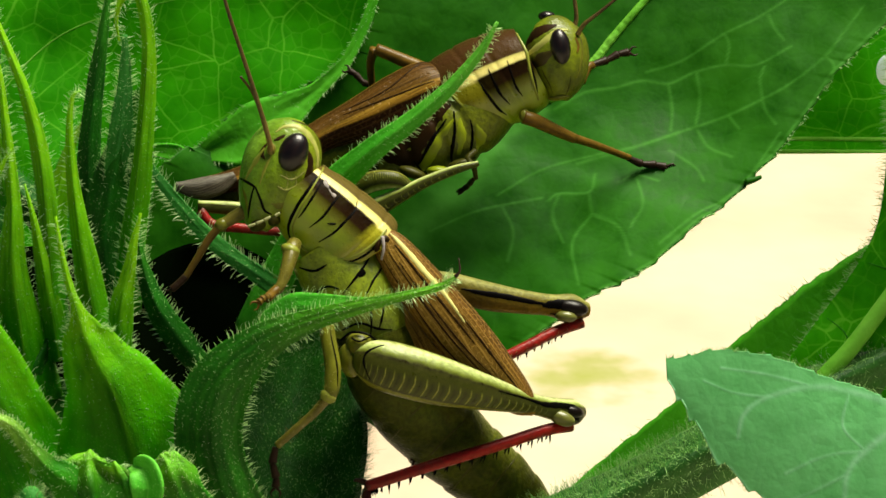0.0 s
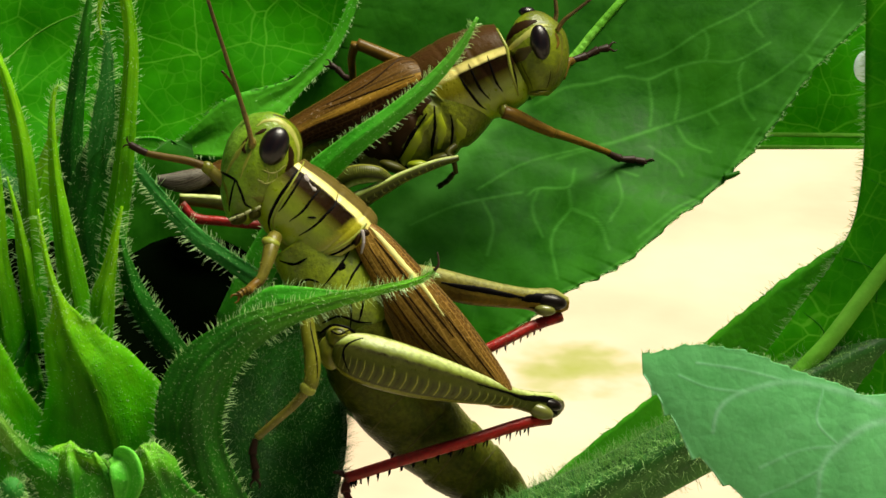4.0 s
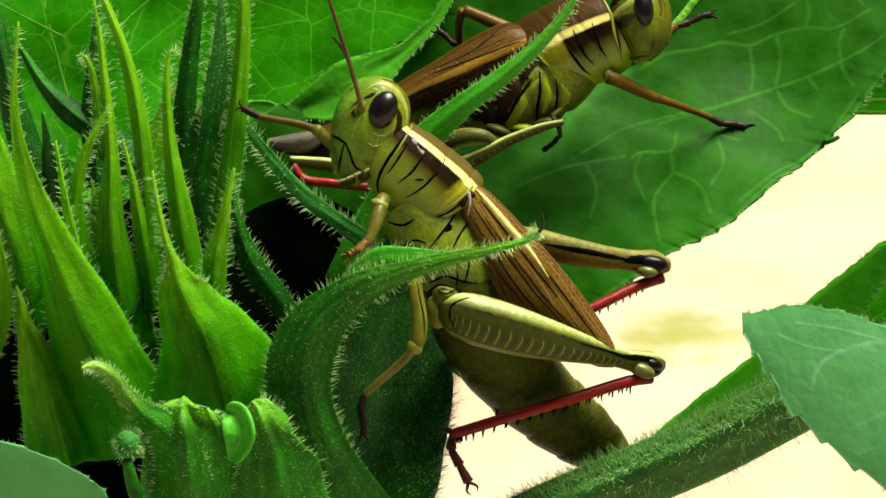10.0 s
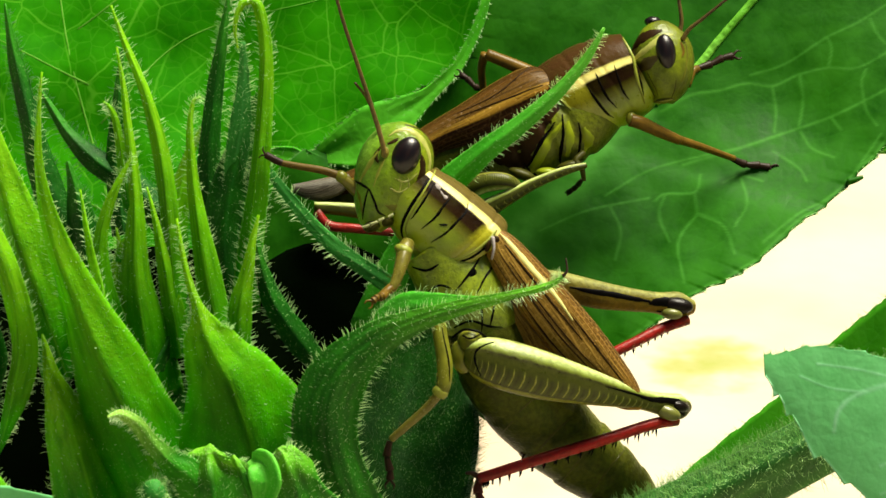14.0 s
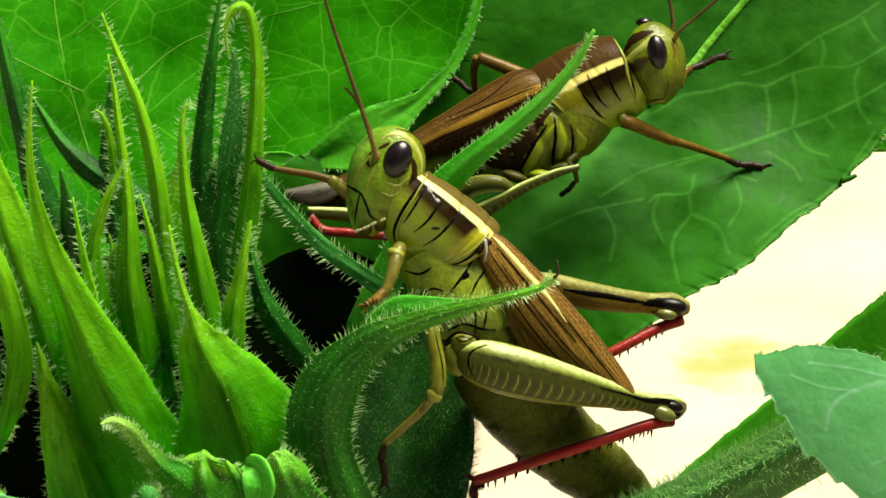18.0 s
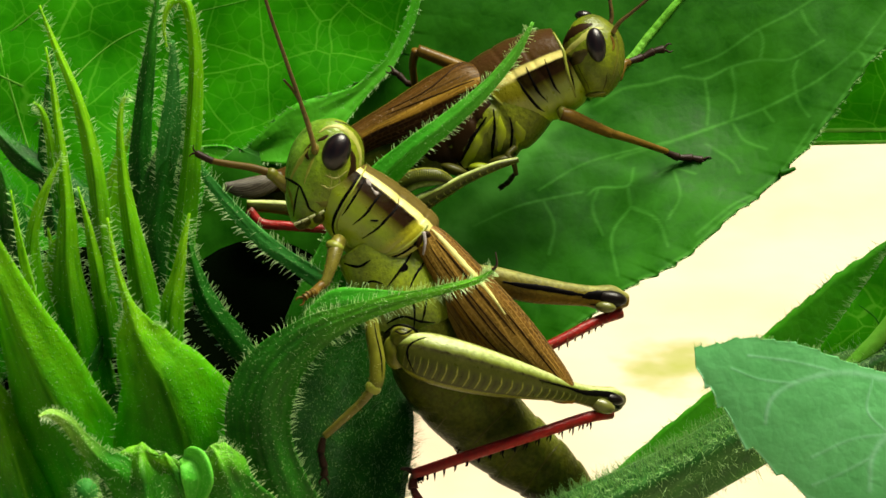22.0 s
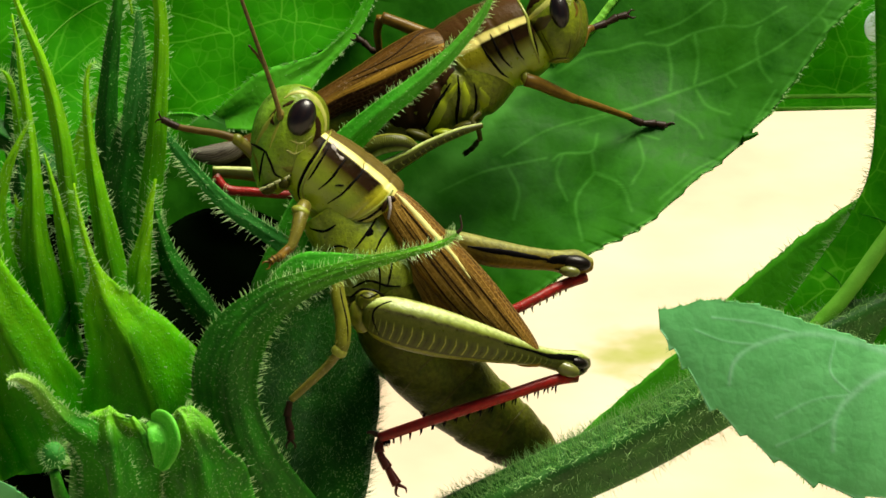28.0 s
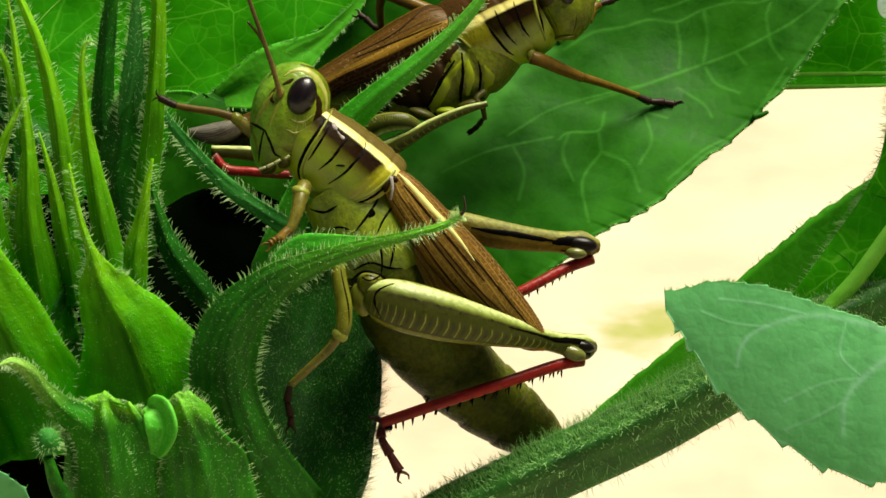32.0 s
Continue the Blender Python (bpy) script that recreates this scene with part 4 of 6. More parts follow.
part("petiole", cord([(-480, 1120, -420), (-100, 1350, -200), (340, 1560, 150)], (16, 22), 24, 10).mesh(), STEM, flower)
# a clear drop hanging on the edge of the right leaf
DROP = Nodes("pale_drop").done((0.85, 0.97, 0.95), 0.08, thin=0.5, spec=0.7)
tagged(part("droplet", shape(*ball((1777, 102, 104), (21, 28, 14), 12, 16, 8)), DROP), "milky droplet clinging to a leaf edge", "droplet")

# ---- grasshoppers ----
GREEN, LIME, YELLOW = (0.08, 0.12, 0.003), (0.16, 0.215, 0.006), (0.45, 0.42, 0.11)
CREAM, BROWN, DARK, BLACK = (0.6, 0.55, 0.17), (0.04, 0.018, 0.004), (0.005, 0.0025, 0.001), (0.0015, 0.0012, 0.001)
OLIVE, MUD = (0.04, 0.043, 0.005), (0.055, 0.05, 0.009)


def shield_material(name, top, a, b, end, rear, tone=1.0):
    """Neck shield: brown back, cream stripe from a to b, a dark band below it that stops at the rear groove, lime
    flank.
    """
    k = Nodes(name)
    s, t = k.uv()
    f = k.math("ADD", t, k.math("MULTIPLY", k.math("SUBTRACT", k.noise(900, 3), 0.5), 0.005))
    f = k.math("SUBTRACT", f, k.math("MULTIPLY", s, 0.004))
    back = [(0.0, tuple(c * 2.2 for c in top)), (0.02, top), (a - 0.02, tuple(c * 1.3 for c in top)), (a - 0.003, top), (a + 0.002, YELLOW), ((a + b) / 2, CREAM), (b, CREAM)]
    fore = k.ramp(f, back + [(b + 0.006, DARK), (end - 0.02, (0.012, 0.006, 0.002)), (end + 0.012, (0.07, 0.075, 0.004)), (end + 0.06, (0.17, 0.235, 0.007)), (0.36, (0.23, 0.31, 0.01)), (0.46, LIME), (0.5, GREEN)])
    aft = k.ramp(f, back + [(b + 0.014, (0.2, 0.2, 0.015)), (end, (0.2, 0.2, 0.01)), (0.3, (0.24, 0.26, 0.01)), (0.42, (0.26, 0.33, 0.014)), (0.5, GREEN)])
    fore, aft = (k.mix(1.0, q, (tone, tone * 0.96, tone), "MULTIPLY") for q in (fore, aft))
    cut = k.math("ADD", s, k.math("MULTIPLY", k.math("SUBTRACT", k.noise(1200, 3), 0.5), 0.08))
    col = k.mix(k.ramp(cut, [(rear - 0.03, 0.0), (rear + 0.03, 1.0)]), fore, aft)
    g, blot = k.noise(2600, 4), k.noise(500, 4)
    col = k.mix(k.math("MULTIPLY", k.ramp(blot, [(0.36, 1.0), (0.56, 0.0)]), 0.4), col, k.mix(0.5, col, (0.03, 0.03, 0.002)))
    vo = k.n("TexVoronoi", Scale=2600.0)
    k.put(vo.inputs["Vector"], k.where())
    pit = k.math("MULTIPLY", k.ramp(vo.outputs["Distance"], [(0.12, 1.0), (0.32, 0.0)]), k.ramp(s, [(rear - 0.1, 0.15), (rear + 0.1, 0.7)]))
    col = k.mix(k.math("MULTIPLY", pit, 0.6), col, k.mix(0.6, col, (0.04, 0.035, 0.002)))
    m = k.done(col, k.ramp(g, [(0.3, 0.4), (0.7, 0.26)]), k.bump(k.math("ADD", g, k.math("MULTIPLY", pit, -0.6)), 0.5, 0.0001), spec=0.3)
    gloss = k.ramp(f, [(0.0, 0.05), (a - 0.01, 0.05), (b, 0.2), (b + 0.01, 0.004), (end - 0.01, 0.03), (end + 0.03, 0.5)])
    k.put(m.node_tree.nodes["Principled BSDF"].inputs["Specular IOR Level"], gloss)
    return m


M_PRONOTUM = shield_material("pronotum_shell", (0.06, 0.045, 0.01), 0.104, 0.136, 0.215, 0.62)
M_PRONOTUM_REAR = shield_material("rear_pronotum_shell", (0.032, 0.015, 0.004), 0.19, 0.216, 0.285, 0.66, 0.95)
# the paler green at the face's front is a painted sheen
M_HEAD = banded("head_shell", [(0.0, (0.1105, 0.136, 0.0068)), (0.12, (0.1615, 0.2125, 0.0068)), (0.25, (0.1445, 0.2295, 0.0085)), (0.36, (0.119, 0.238, 0.01275)), (0.44, (0.1275, 0.2635, 0.0255)), (0.5, (0.1105, 0.221, 0.0255)), (1.0, LIME)], 0.3, 0.35, specks=0.4, speck=(0.06, 0.1, 0.004), spec=0.25)
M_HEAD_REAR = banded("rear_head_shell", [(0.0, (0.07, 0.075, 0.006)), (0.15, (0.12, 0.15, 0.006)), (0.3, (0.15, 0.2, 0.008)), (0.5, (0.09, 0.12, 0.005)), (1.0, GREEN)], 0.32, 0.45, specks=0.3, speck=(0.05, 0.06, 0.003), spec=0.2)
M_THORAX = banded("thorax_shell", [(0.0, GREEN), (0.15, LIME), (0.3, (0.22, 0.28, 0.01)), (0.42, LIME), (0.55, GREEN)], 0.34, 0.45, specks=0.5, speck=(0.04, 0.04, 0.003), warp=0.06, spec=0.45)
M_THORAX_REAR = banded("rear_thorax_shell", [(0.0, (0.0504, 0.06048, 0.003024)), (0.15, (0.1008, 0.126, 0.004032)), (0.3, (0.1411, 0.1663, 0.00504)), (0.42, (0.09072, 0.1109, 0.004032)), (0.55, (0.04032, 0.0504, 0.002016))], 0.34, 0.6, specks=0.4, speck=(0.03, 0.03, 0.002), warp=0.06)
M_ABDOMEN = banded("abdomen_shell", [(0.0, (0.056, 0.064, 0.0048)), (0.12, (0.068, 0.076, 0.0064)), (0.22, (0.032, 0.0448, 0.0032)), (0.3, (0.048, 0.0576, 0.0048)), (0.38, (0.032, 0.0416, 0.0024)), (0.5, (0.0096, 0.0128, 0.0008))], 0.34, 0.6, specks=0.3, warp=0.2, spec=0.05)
M_STRIPE = plain("cream_stripe", (0.6, 0.57, 0.2), 0.45, vary=0.4, scale=1000)
M_BLACK = plain("black_suture_and_shade", BLACK, 0.4, 0.03)
M_KNEE = plain("black_knee", (0.005, 0.003, 0.002), 0.3, 0.12, vary=0.6)
M_BROWN = plain("brown_shell", (0.02, 0.01, 0.003), 0.42, 0.04, vary=0.5)
M_OLIVE = plain("olive_shell", (0.035, 0.035, 0.003), 0.42, vary=0.6, scale=2600)
M_LOBE = plain("pale_lobe", (0.1, 0.105, 0.02), 0.3, 0.3, vary=0.6)
M_TAN = plain("tan_leg", (0.12, 0.105, 0.014), 0.32, 0.2, vary=0.8)
M_LEG = plain("green_leg", (0.115, 0.12, 0.01), 0.32, 0.2, vary=0.8)
M_RUSSET = plain("russet_leg", (0.11, 0.062, 0.008), 0.35, 0.1, vary=0.85)
M_CHEEK = plain("brown_cheek", (0.045, 0.035, 0.005), 0.36, 0.2, vary=0.6, scale=2200)
M_HIND_FOOT = plain("dark_red_foot", (0.07, 0.012, 0.006), 0.4, 0.2, vary=0.7)
M_BROW = plain("pale_brow", (0.3, 0.31, 0.07), 0.36, 0.2, vary=0.6, scale=1600)
M_FOOT = plain("dark_foot", (0.015, 0.007, 0.003), 0.45)
M_PALP = plain("pale_palp", (0.3, 0.31, 0.14), 0.36, 0.2)
M_RIM = plain("yellowish_rim", (0.17, 0.19, 0.022), 0.36, 0.2, vary=0.5)
M_LIME = plain("lime_plate", (0.2, 0.25, 0.008), 0.36, 0.2, vary=0.5, scale=1100)
# whitish grey of the painted shell highlight and of the hinge plate
M_GREY = plain("whitish_sheen_and_hinge", (0.3, 0.26, 0.24), 0.4, vary=1.0, scale=3400)
M_ANT = banded("antenna_brown", [(0.0, (0.154, 0.105, 0.0175)), (0.3, (0.084, 0.056, 0.0098)), (1.0, (0.042, 0.0238, 0.0056))], 0.45, along=True, rings=34)
M_RED = banded("red_shin", [(0.0, (0.12, 0.02, 0.006)), (0.1, (0.24, 0.007, 0.006)), (0.5, (0.22, 0.007, 0.006)), (0.9, (0.14, 0.007, 0.006)), (1.0, (0.05, 0.006, 0.005))], 0.34, 0.45, along=True, spec=0.15)


def eye_material():
    k = Nodes("compound_eye")
    s, t = k.uv()
    w = k.math("SINE", k.math("MULTIPLY", t, 60.0))
    col = k.mix(k.ramp(w, [(0.2, 0.0), (0.9, 0.4)]), (0.003, 0.001, 0.001), (0.012, 0.004, 0.003))
    vo = k.n("TexVoronoi", Scale=9000.0)
    k.put(vo.inputs["Vector"], k.where())
    return k.done(col, 0.3, k.bump(vo.outputs["Distance"], 0.25, 0.00002), spec=0.35)


M_EYE = eye_material()


def femur_material():
    """Hind thigh: pale upper keel, black line, herring-bone outer face, yellow-green lower keel."""
    k = Nodes("herringbone_thigh")
    s, t = k.uv()
    n1 = k.noise(1300, 3)
    tw = k.math("ADD", t, k.math("MULTIPLY", k.math("SUBTRACT", n1, 0.5), 0.03))
    base = k.ramp(tw, [(0.0, (0.14, 0.15, 0.02)), (0.012, (0.03, 0.03, 0.004)), (0.035, (0.2, 0.23, 0.05)), (0.075, (0.42, 0.46, 0.2)), (0.12, (0.27, 0.33, 0.1)), (0.165, (0.1, 0.125, 0.015)), (0.19, (0.012, 0.01, 0.003)), (0.212, (0.022, 0.024, 0.003)), (0.3, (0.038, 0.046, 0.004)), (0.375, (0.05, 0.06, 0.005)), (0.4, (0.014, 0.014, 0.002)), (0.42, (0.13, 0.135, 0.014)), (0.5, (0.04, 0.042, 0.005))])
    arm = k.math("ABSOLUTE", k.math("SUBTRACT", t, 0.31))
    wave = k.math("FRACT", k.math("ADD", k.math("MULTIPLY", s, 36.0), k.math("MULTIPLY", arm, 2.2)))
    zone = k.math("MULTIPLY", k.ramp(t, [(0.255, 0.0), (0.29, 1.0), (0.375, 1.0), (0.398, 0.0)]), k.ramp(s, [(0.06, 0.0), (0.14, 1.0), (0.62, 1.0), (0.72, 0.0)]))
    line = k.ramp(wave, [(0.02, 0.0), (0.12, 1.0), (0.24, 0.0)])
    gap = k.ramp(wave, [(0.35, 0.0), (0.6, 1.0), (0.9, 0.0)])
    col = k.mix(k.math("MULTIPLY", k.math("MULTIPLY", gap, zone), 0.75), base, (0.016, 0.018, 0.003))
    col = k.mix(k.math("MULTIPLY", k.math("MULTIPLY", line, zone), 0.75), col, (0.3, 0.31, 0.05))
    g = k.noise(2600, 4)
    col = k.mix(k.math("MULTIPLY", k.ramp(g, [(0.4, 1.0), (0.6, 0.0)]), 0.4), col, OLIVE)
    h = k.math("ADD", k.math("MULTIPLY", k.math("MULTIPLY", line, zone), 0.8), k.math("MULTIPLY", g, 0.5))
    return k.done(col, k.ramp(g, [(0.3, 0.42), (0.7, 0.26)]), k.bump(h, 0.6, 0.00012), spec=0.15)


M_FEMUR = femur_material()


def wing_material(name, stops, fine=1.0, vein=(0.34, 0.2, 0.045)):
    """Folded forewing: bands of brown, lengthwise veins joined by small cross veins round dark cells."""
    k = Nodes(name)
    s, t = k.uv()
    n1, n2 = k.noise(500, 3), k.noise(2200, 3)
    tw = k.math("ADD", t, k.math("MULTIPLY", k.math("SUBTRACT", n1, 0.5), 0.014))
    col = k.ramp(tw, stops)
    br = k.n("TexBrick", Color1=(1, 1, 1), Color2=(0.25, 0.25, 0.25), Mortar=(0, 0, 0), Scale=1.0, Mortar_Size=0.09, Mortar_Smooth=0.7, Brick_Width=0.62, Row_Height=0.5)
    k.put(br.inputs["Vector"], k.n("CombineXYZ", X=k.math("ADD", k.math("MULTIPLY", s, 30.0), k.math("MULTIPLY", n2, 1.2)), Y=k.math("ADD", k.math("MULTIPLY", tw, 13.0), k.math("MULTIPLY", s, -2.5))).outputs[0])
    line = br.outputs["Fac"]
    cell = k.math("MULTIPLY", k.math("SUBTRACT", 1.0, line), br.outputs["Color"])
    area = k.ramp(k.noise(330, 3), [(0.38, 0.25), (0.6, 1.0)])
    col = k.mix(k.math("MULTIPLY", k.math("MULTIPLY", cell, area), 0.85 * fine), col, k.mix(0.8, col, (0.004, 0.002, 0.001)))
    col = k.mix(k.math("MULTIPLY", line, 0.55 * fine), col, vein)
    streak = k.n("TexNoise", Scale=1.0, Detail=4.0)
    k.put(streak.inputs["Vector"], k.n("CombineXYZ", X=k.math("MULTIPLY", s, 5.0), Y=k.math("MULTIPLY", t, 70.0)).outputs[0])
    col = k.mix(k.ramp(streak.outputs[0], [(0.5, 0.0), (0.62, 0.75)]), col, k.mix(0.75, col, (0.004, 0.002, 0.001)))
    return k.done(col, 0.36, k.bump(k.math("ADD", k.math("MULTIPLY", line, fine), k.math("MULTIPLY", n2, 0.3)), 0.6, 0.00008), spec=0.06)


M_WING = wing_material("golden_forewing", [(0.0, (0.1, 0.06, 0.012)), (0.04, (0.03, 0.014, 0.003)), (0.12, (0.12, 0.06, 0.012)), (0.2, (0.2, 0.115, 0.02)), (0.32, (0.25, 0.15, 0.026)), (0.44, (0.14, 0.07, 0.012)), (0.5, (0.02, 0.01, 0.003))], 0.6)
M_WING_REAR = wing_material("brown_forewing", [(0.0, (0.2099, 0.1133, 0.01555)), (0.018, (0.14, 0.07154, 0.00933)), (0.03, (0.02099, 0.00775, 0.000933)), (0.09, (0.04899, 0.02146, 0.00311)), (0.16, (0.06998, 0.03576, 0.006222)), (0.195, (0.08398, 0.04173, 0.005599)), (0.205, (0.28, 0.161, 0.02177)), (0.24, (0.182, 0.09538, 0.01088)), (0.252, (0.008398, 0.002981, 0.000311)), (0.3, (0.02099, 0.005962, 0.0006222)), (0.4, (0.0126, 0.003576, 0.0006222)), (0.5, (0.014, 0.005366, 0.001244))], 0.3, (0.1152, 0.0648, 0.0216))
M_WING_GREY = wing_material("grey_wing", [(0.0, (0.055, 0.044, 0.0275)), (0.15, (0.165, 0.154, 0.132)), (0.25, (0.033, 0.0275, 0.0165)), (0.35, (0.11, 0.0935, 0.0715)), (0.5, (0.0165, 0.011, 0.0055))], 0.6, (0.2, 0.17, 0.12))


def abdomen_rings(n):
    return lambda s, v: 1.0 - 0.045 * (math.fmod(s * n, 1.0) ** 7) + 0.012 * math.sin(s * n * 2 * math.pi)


def spines(line, count, side, length, mat, parent, lo=0.1, hi=0.95):
    """Rows of stiff spines along a shin, small cones."""
    rnd = random.Random(count)
    for k in range(count):
        s = lo + (hi - lo) * k / (count - 1)
        for v in side:
            V, F = [], []
            p, q = line.at(s, v), line.at(s, v, 5)
            way = (q - p) / 5 + (line.at(min(s + 0.03, 1), v) - p) * 0.03
            hair(V, F, p, way, length * rnd.uniform(0.8, 1.2), 2.6, rnd)
            part("spine", shape(V, F, smooth=False), mat, parent)


def down(lofts, count, length, parent, seed):
    """Sparse short hairs on legs and body."""
    rnd, V, F = random.Random(seed), [], []
    for b in lofts:
        for _ in range(count):
            s, v = rnd.uniform(0.05, 0.95), rnd.uniform(0, 0.52)
            p, q = b.at(s, v), b.at(s, v, 4)
            hair(V, F, p, (q - p) / 4 + (b.at(min(s + 0.05, 1), v) - p) * 0.04, length * rnd.uniform(0.5, 1.2), 0.5, rnd)
    tagged(part("down", shape(V, F, smooth=False), M_TAN, parent), kind="stuff")


def foot(points, r, parent, mat=None):
    """A jointed foot: three pads and a pair of claws."""
    g = spline(points, 31)
    pieces = []
    for a, b in ((0, 11), (10, 21), (20, 31)):
        rows = [(*g[i], r * (0.7 + 0.4 * (i - a) / (b - a)), r * (0.7 + 0.4 * (i - a) / (b - a))) for i in range(a, b)]
        pieces.append(Loft(rows, 10, 8).data())
    end, back = g[-1], g[-4]
    d = (end - back) / (np.linalg.norm(end - back) + 1e-9)
    n = np.cross(d, (0, 0, 1.0))
    for sg in (-1, 1):
        pieces.append(cord([end, end + d * r * 1.4 + n * sg * r * 1.1, end + d * r * 2.4 + n * sg * r * 0.8], (r * 0.4, r * 0.1), 8, 6).data())
    return part("foot", shape(*joined(pieces)), mat or M_FOOT, parent)


def front_grasshopper():
    g = thing("grasshopper", (850, 560, 40), "olive-green and brown two-striped grasshopper clinging to a sunflower bud", "grasshopper", "pair of grasshoppers")
    # abdomen
    ab = Loft([(862, 520, 70, 60, 56), (885, 565, 74, 68, 62), (925, 640, 110, 74, 70), (992, 716, 160, 74, 70), (1056, 774, 195, 68, 64), (1114, 820, 220, 57, 54), (1158, 852, 236, 41, 40), (1181, 867, 244, 22, 20)], 120, 32, mod=abdomen_rings(9))
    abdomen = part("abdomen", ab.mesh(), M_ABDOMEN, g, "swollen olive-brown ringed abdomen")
    each("segment_seam", [ab.ribbon([(x - 60 + k, y + 50 + k * 0.5, 1.2), (x, y, 2.0), (x + 52 - k, y - 48, 1.2)], 0.4, 20) for x, y, k in ((918, 622, 8), (962, 690, 4), (1010, 738, 6), (1056, 778, 10), (1098, 812, 16))], M_OLIVE, abdomen)
    each("tail_valve", [cord([(1166, 846, 226), (1188, 848, 226), (1198, 836, 226)], (12, 3), 10, 8).data(), cord([(1152, 860, 226), (1174, 876, 228), (1186, 878, 228)], (12, 3), 10, 8).data()], M_FOOT, abdomen)
    # thorax
    th = Loft([(800, 400, 60, 66, 62), (826, 440, 60, 72, 66), (850, 480, 62, 76, 68), (876, 526, 66, 72, 64), (892, 560, 70, 60, 54)], 40, 32)
    thorax = part("thorax", th.mesh(), M_THORAX, g)
    each("suture_and_shade", [th.ribbon(l, 0.8) for l in (
        [(882, 418, 2.2), (862, 452, 2.6), (834, 484, 1.8)], [(906, 428, 2.0), (890, 458, 2.6), (874, 486, 1.8)], [(786, 484, 1.6), (806, 474, 2.2), (828, 478, 2.0)],
        # the first line below is shadow painted under the shield's lower edge
        [(760, 440, 2.4), (786, 446, 3.0), (806, 436, 2.0)], [(906, 486, 2.0), (902, 520, 2.4), (896, 548, 2.0)], [(880, 500, 1.8), (884, 526, 2.2), (880, 556, 1.8)], [(832, 548, 2.4), (862, 536, 2.8), (896, 546, 2.4), (918, 548, 1.8)])], M_BLACK, thorax)
    each("dark_spot", [th.ribbon([(869, 442, 3), (867, 450, 6), (863, 458, 3)], 0.8, 10)], M_BLACK, thorax)
    each("brown_plate", [th.ribbon([(846, 424, 6), (872, 416, 9), (898, 402, 8)], 0.6)], M_OLIVE, thorax)
    # neck shield
    pr = Loft([(756, 304, 58, 59, 58), (774, 324, 56, 69, 66), (800, 350, 56, 76, 70), (830, 378, 58, 79, 72), (852, 398, 60, 79, 72), (863, 408, 62, 75, 68), (869, 413, 64, 62, 60)], 70, 44, shear=(2, 24), mod=lambda s, v: 1 - 0.022 * math.exp(-((s - 0.42 - (v - 0.15) * 0.4) / 0.018) ** 2) - 0.025 * math.exp(-((s - 0.66 - (v - 0.15) * 0.3) / 0.018) ** 2) + 0.03 * math.exp(-(s / 0.05) ** 2) + 0.02 * math.exp(-((s - 1) / 0.03) ** 2))
    shield = part("pronotum", pr.mesh(), M_PRONOTUM, g, "saddle-shaped neck shield with a cream stripe")
    each("suture_and_shade", [pr.ribbon(l, 0.7) for l in (
        [(830, 318, 1.6), (816, 334, 2.6), (800, 354, 2.6), (776, 374, 1.4)], [(858, 326, 1.4), (854, 344, 2.2), (838, 362, 3.0), (820, 382, 3.0), (794, 398, 1.6)], [(822, 366, 2.4), (808, 366, 1.4)],
        [(800, 290, 1.4), (786, 314, 2.2), (766, 344, 2.0), (758, 356, 1.4)])], M_BLACK, shield)
    # the shell's highlight, painted on as a whitish ribbon
    each("sheen_patch", [pr.ribbon([(803, 290, 2.5), (807, 302, 5.5), (814, 313, 6.5), (822, 319, 3)], 0.8, 18, 0.9)], M_GREY, shield, "painted whitish highlight on the dark band")
    # the front ribbon paints the shadow in the gap between head and shield
    each("suture_and_shade", [pr.ribbon([(790, 284, 1.6), (776, 304, 3), (753, 341, 3.6), (741, 374, 3.4), (747, 398, 2)], 0.8, 30, 0.1, False), pr.ribbon([(776, 424, 1.5), (806, 434, 2), (852, 430, 2.4), (888, 408, 3.4), (904, 388, 3)], 0.9, 30, 0.5)], M_BLACK, shield)
    each("rim", [pr.ribbon([(801, 270, 1.4), (784, 302, 1.8), (760, 342, 1.8), (748, 372, 1.8), (753, 392, 1.6)], 1.6, 30, 0.1, False), pr.ribbon([(752, 392, 2.6), (776, 418, 3.0), (806, 428, 3.0), (850, 424, 3.0), (886, 402, 3.0), (908, 376, 2.6)], 1.6, 34, 0.1, False)], M_RIM, shield)
    # head
    hd = Loft([(753, 188, 56, 16, 22), (748, 204, 54, 46, 42), (737, 240, 52, 64, 55), (722, 280, 50, 65, 58), (706, 318, 48, 54, 52), (694, 350, 46, 37, 42), (686, 372, 44, 20, 26)], 60, 36)
    head = part("head", hd.mesh(), M_HEAD, g, "rounded green face with brown markings")
    part("eye", shape(*ball((749, 244, 2), (25, 36, 21), 20, 26, 25)), M_EYE, head, "glossy dark brown compound eye")
    each("brow_stripe", [hd.ribbon([(720, 209, 2), (736, 199, 5), (758, 199, 7), (778, 214, 7), (791, 244, 6.5), (791, 272, 5), (784, 296, 2.5)], 0.9, 40, 0.16)], M_BROW, head, "cream stripe over the eye")
    each("crown_band", [hd.ribbon([(748, 188, 4), (776, 198, 6), (796, 222, 6), (803, 250, 4)], 0.8)], M_OLIVE, head)
    each("cheek_band", [hd.ribbon([(774, 236, 3), (780, 256, 8), (777, 282, 9), (766, 304, 8), (756, 318, 3)], 0.8)], M_BROWN, head)
    each("face_ridge", [hd.ribbon([(700, 236, 4), (682, 262, 5), (668, 290, 4)], 1.2), hd.ribbon([(712, 250, 3), (700, 276, 3), (692, 300, 2)], 1.0)], M_RIM, head)
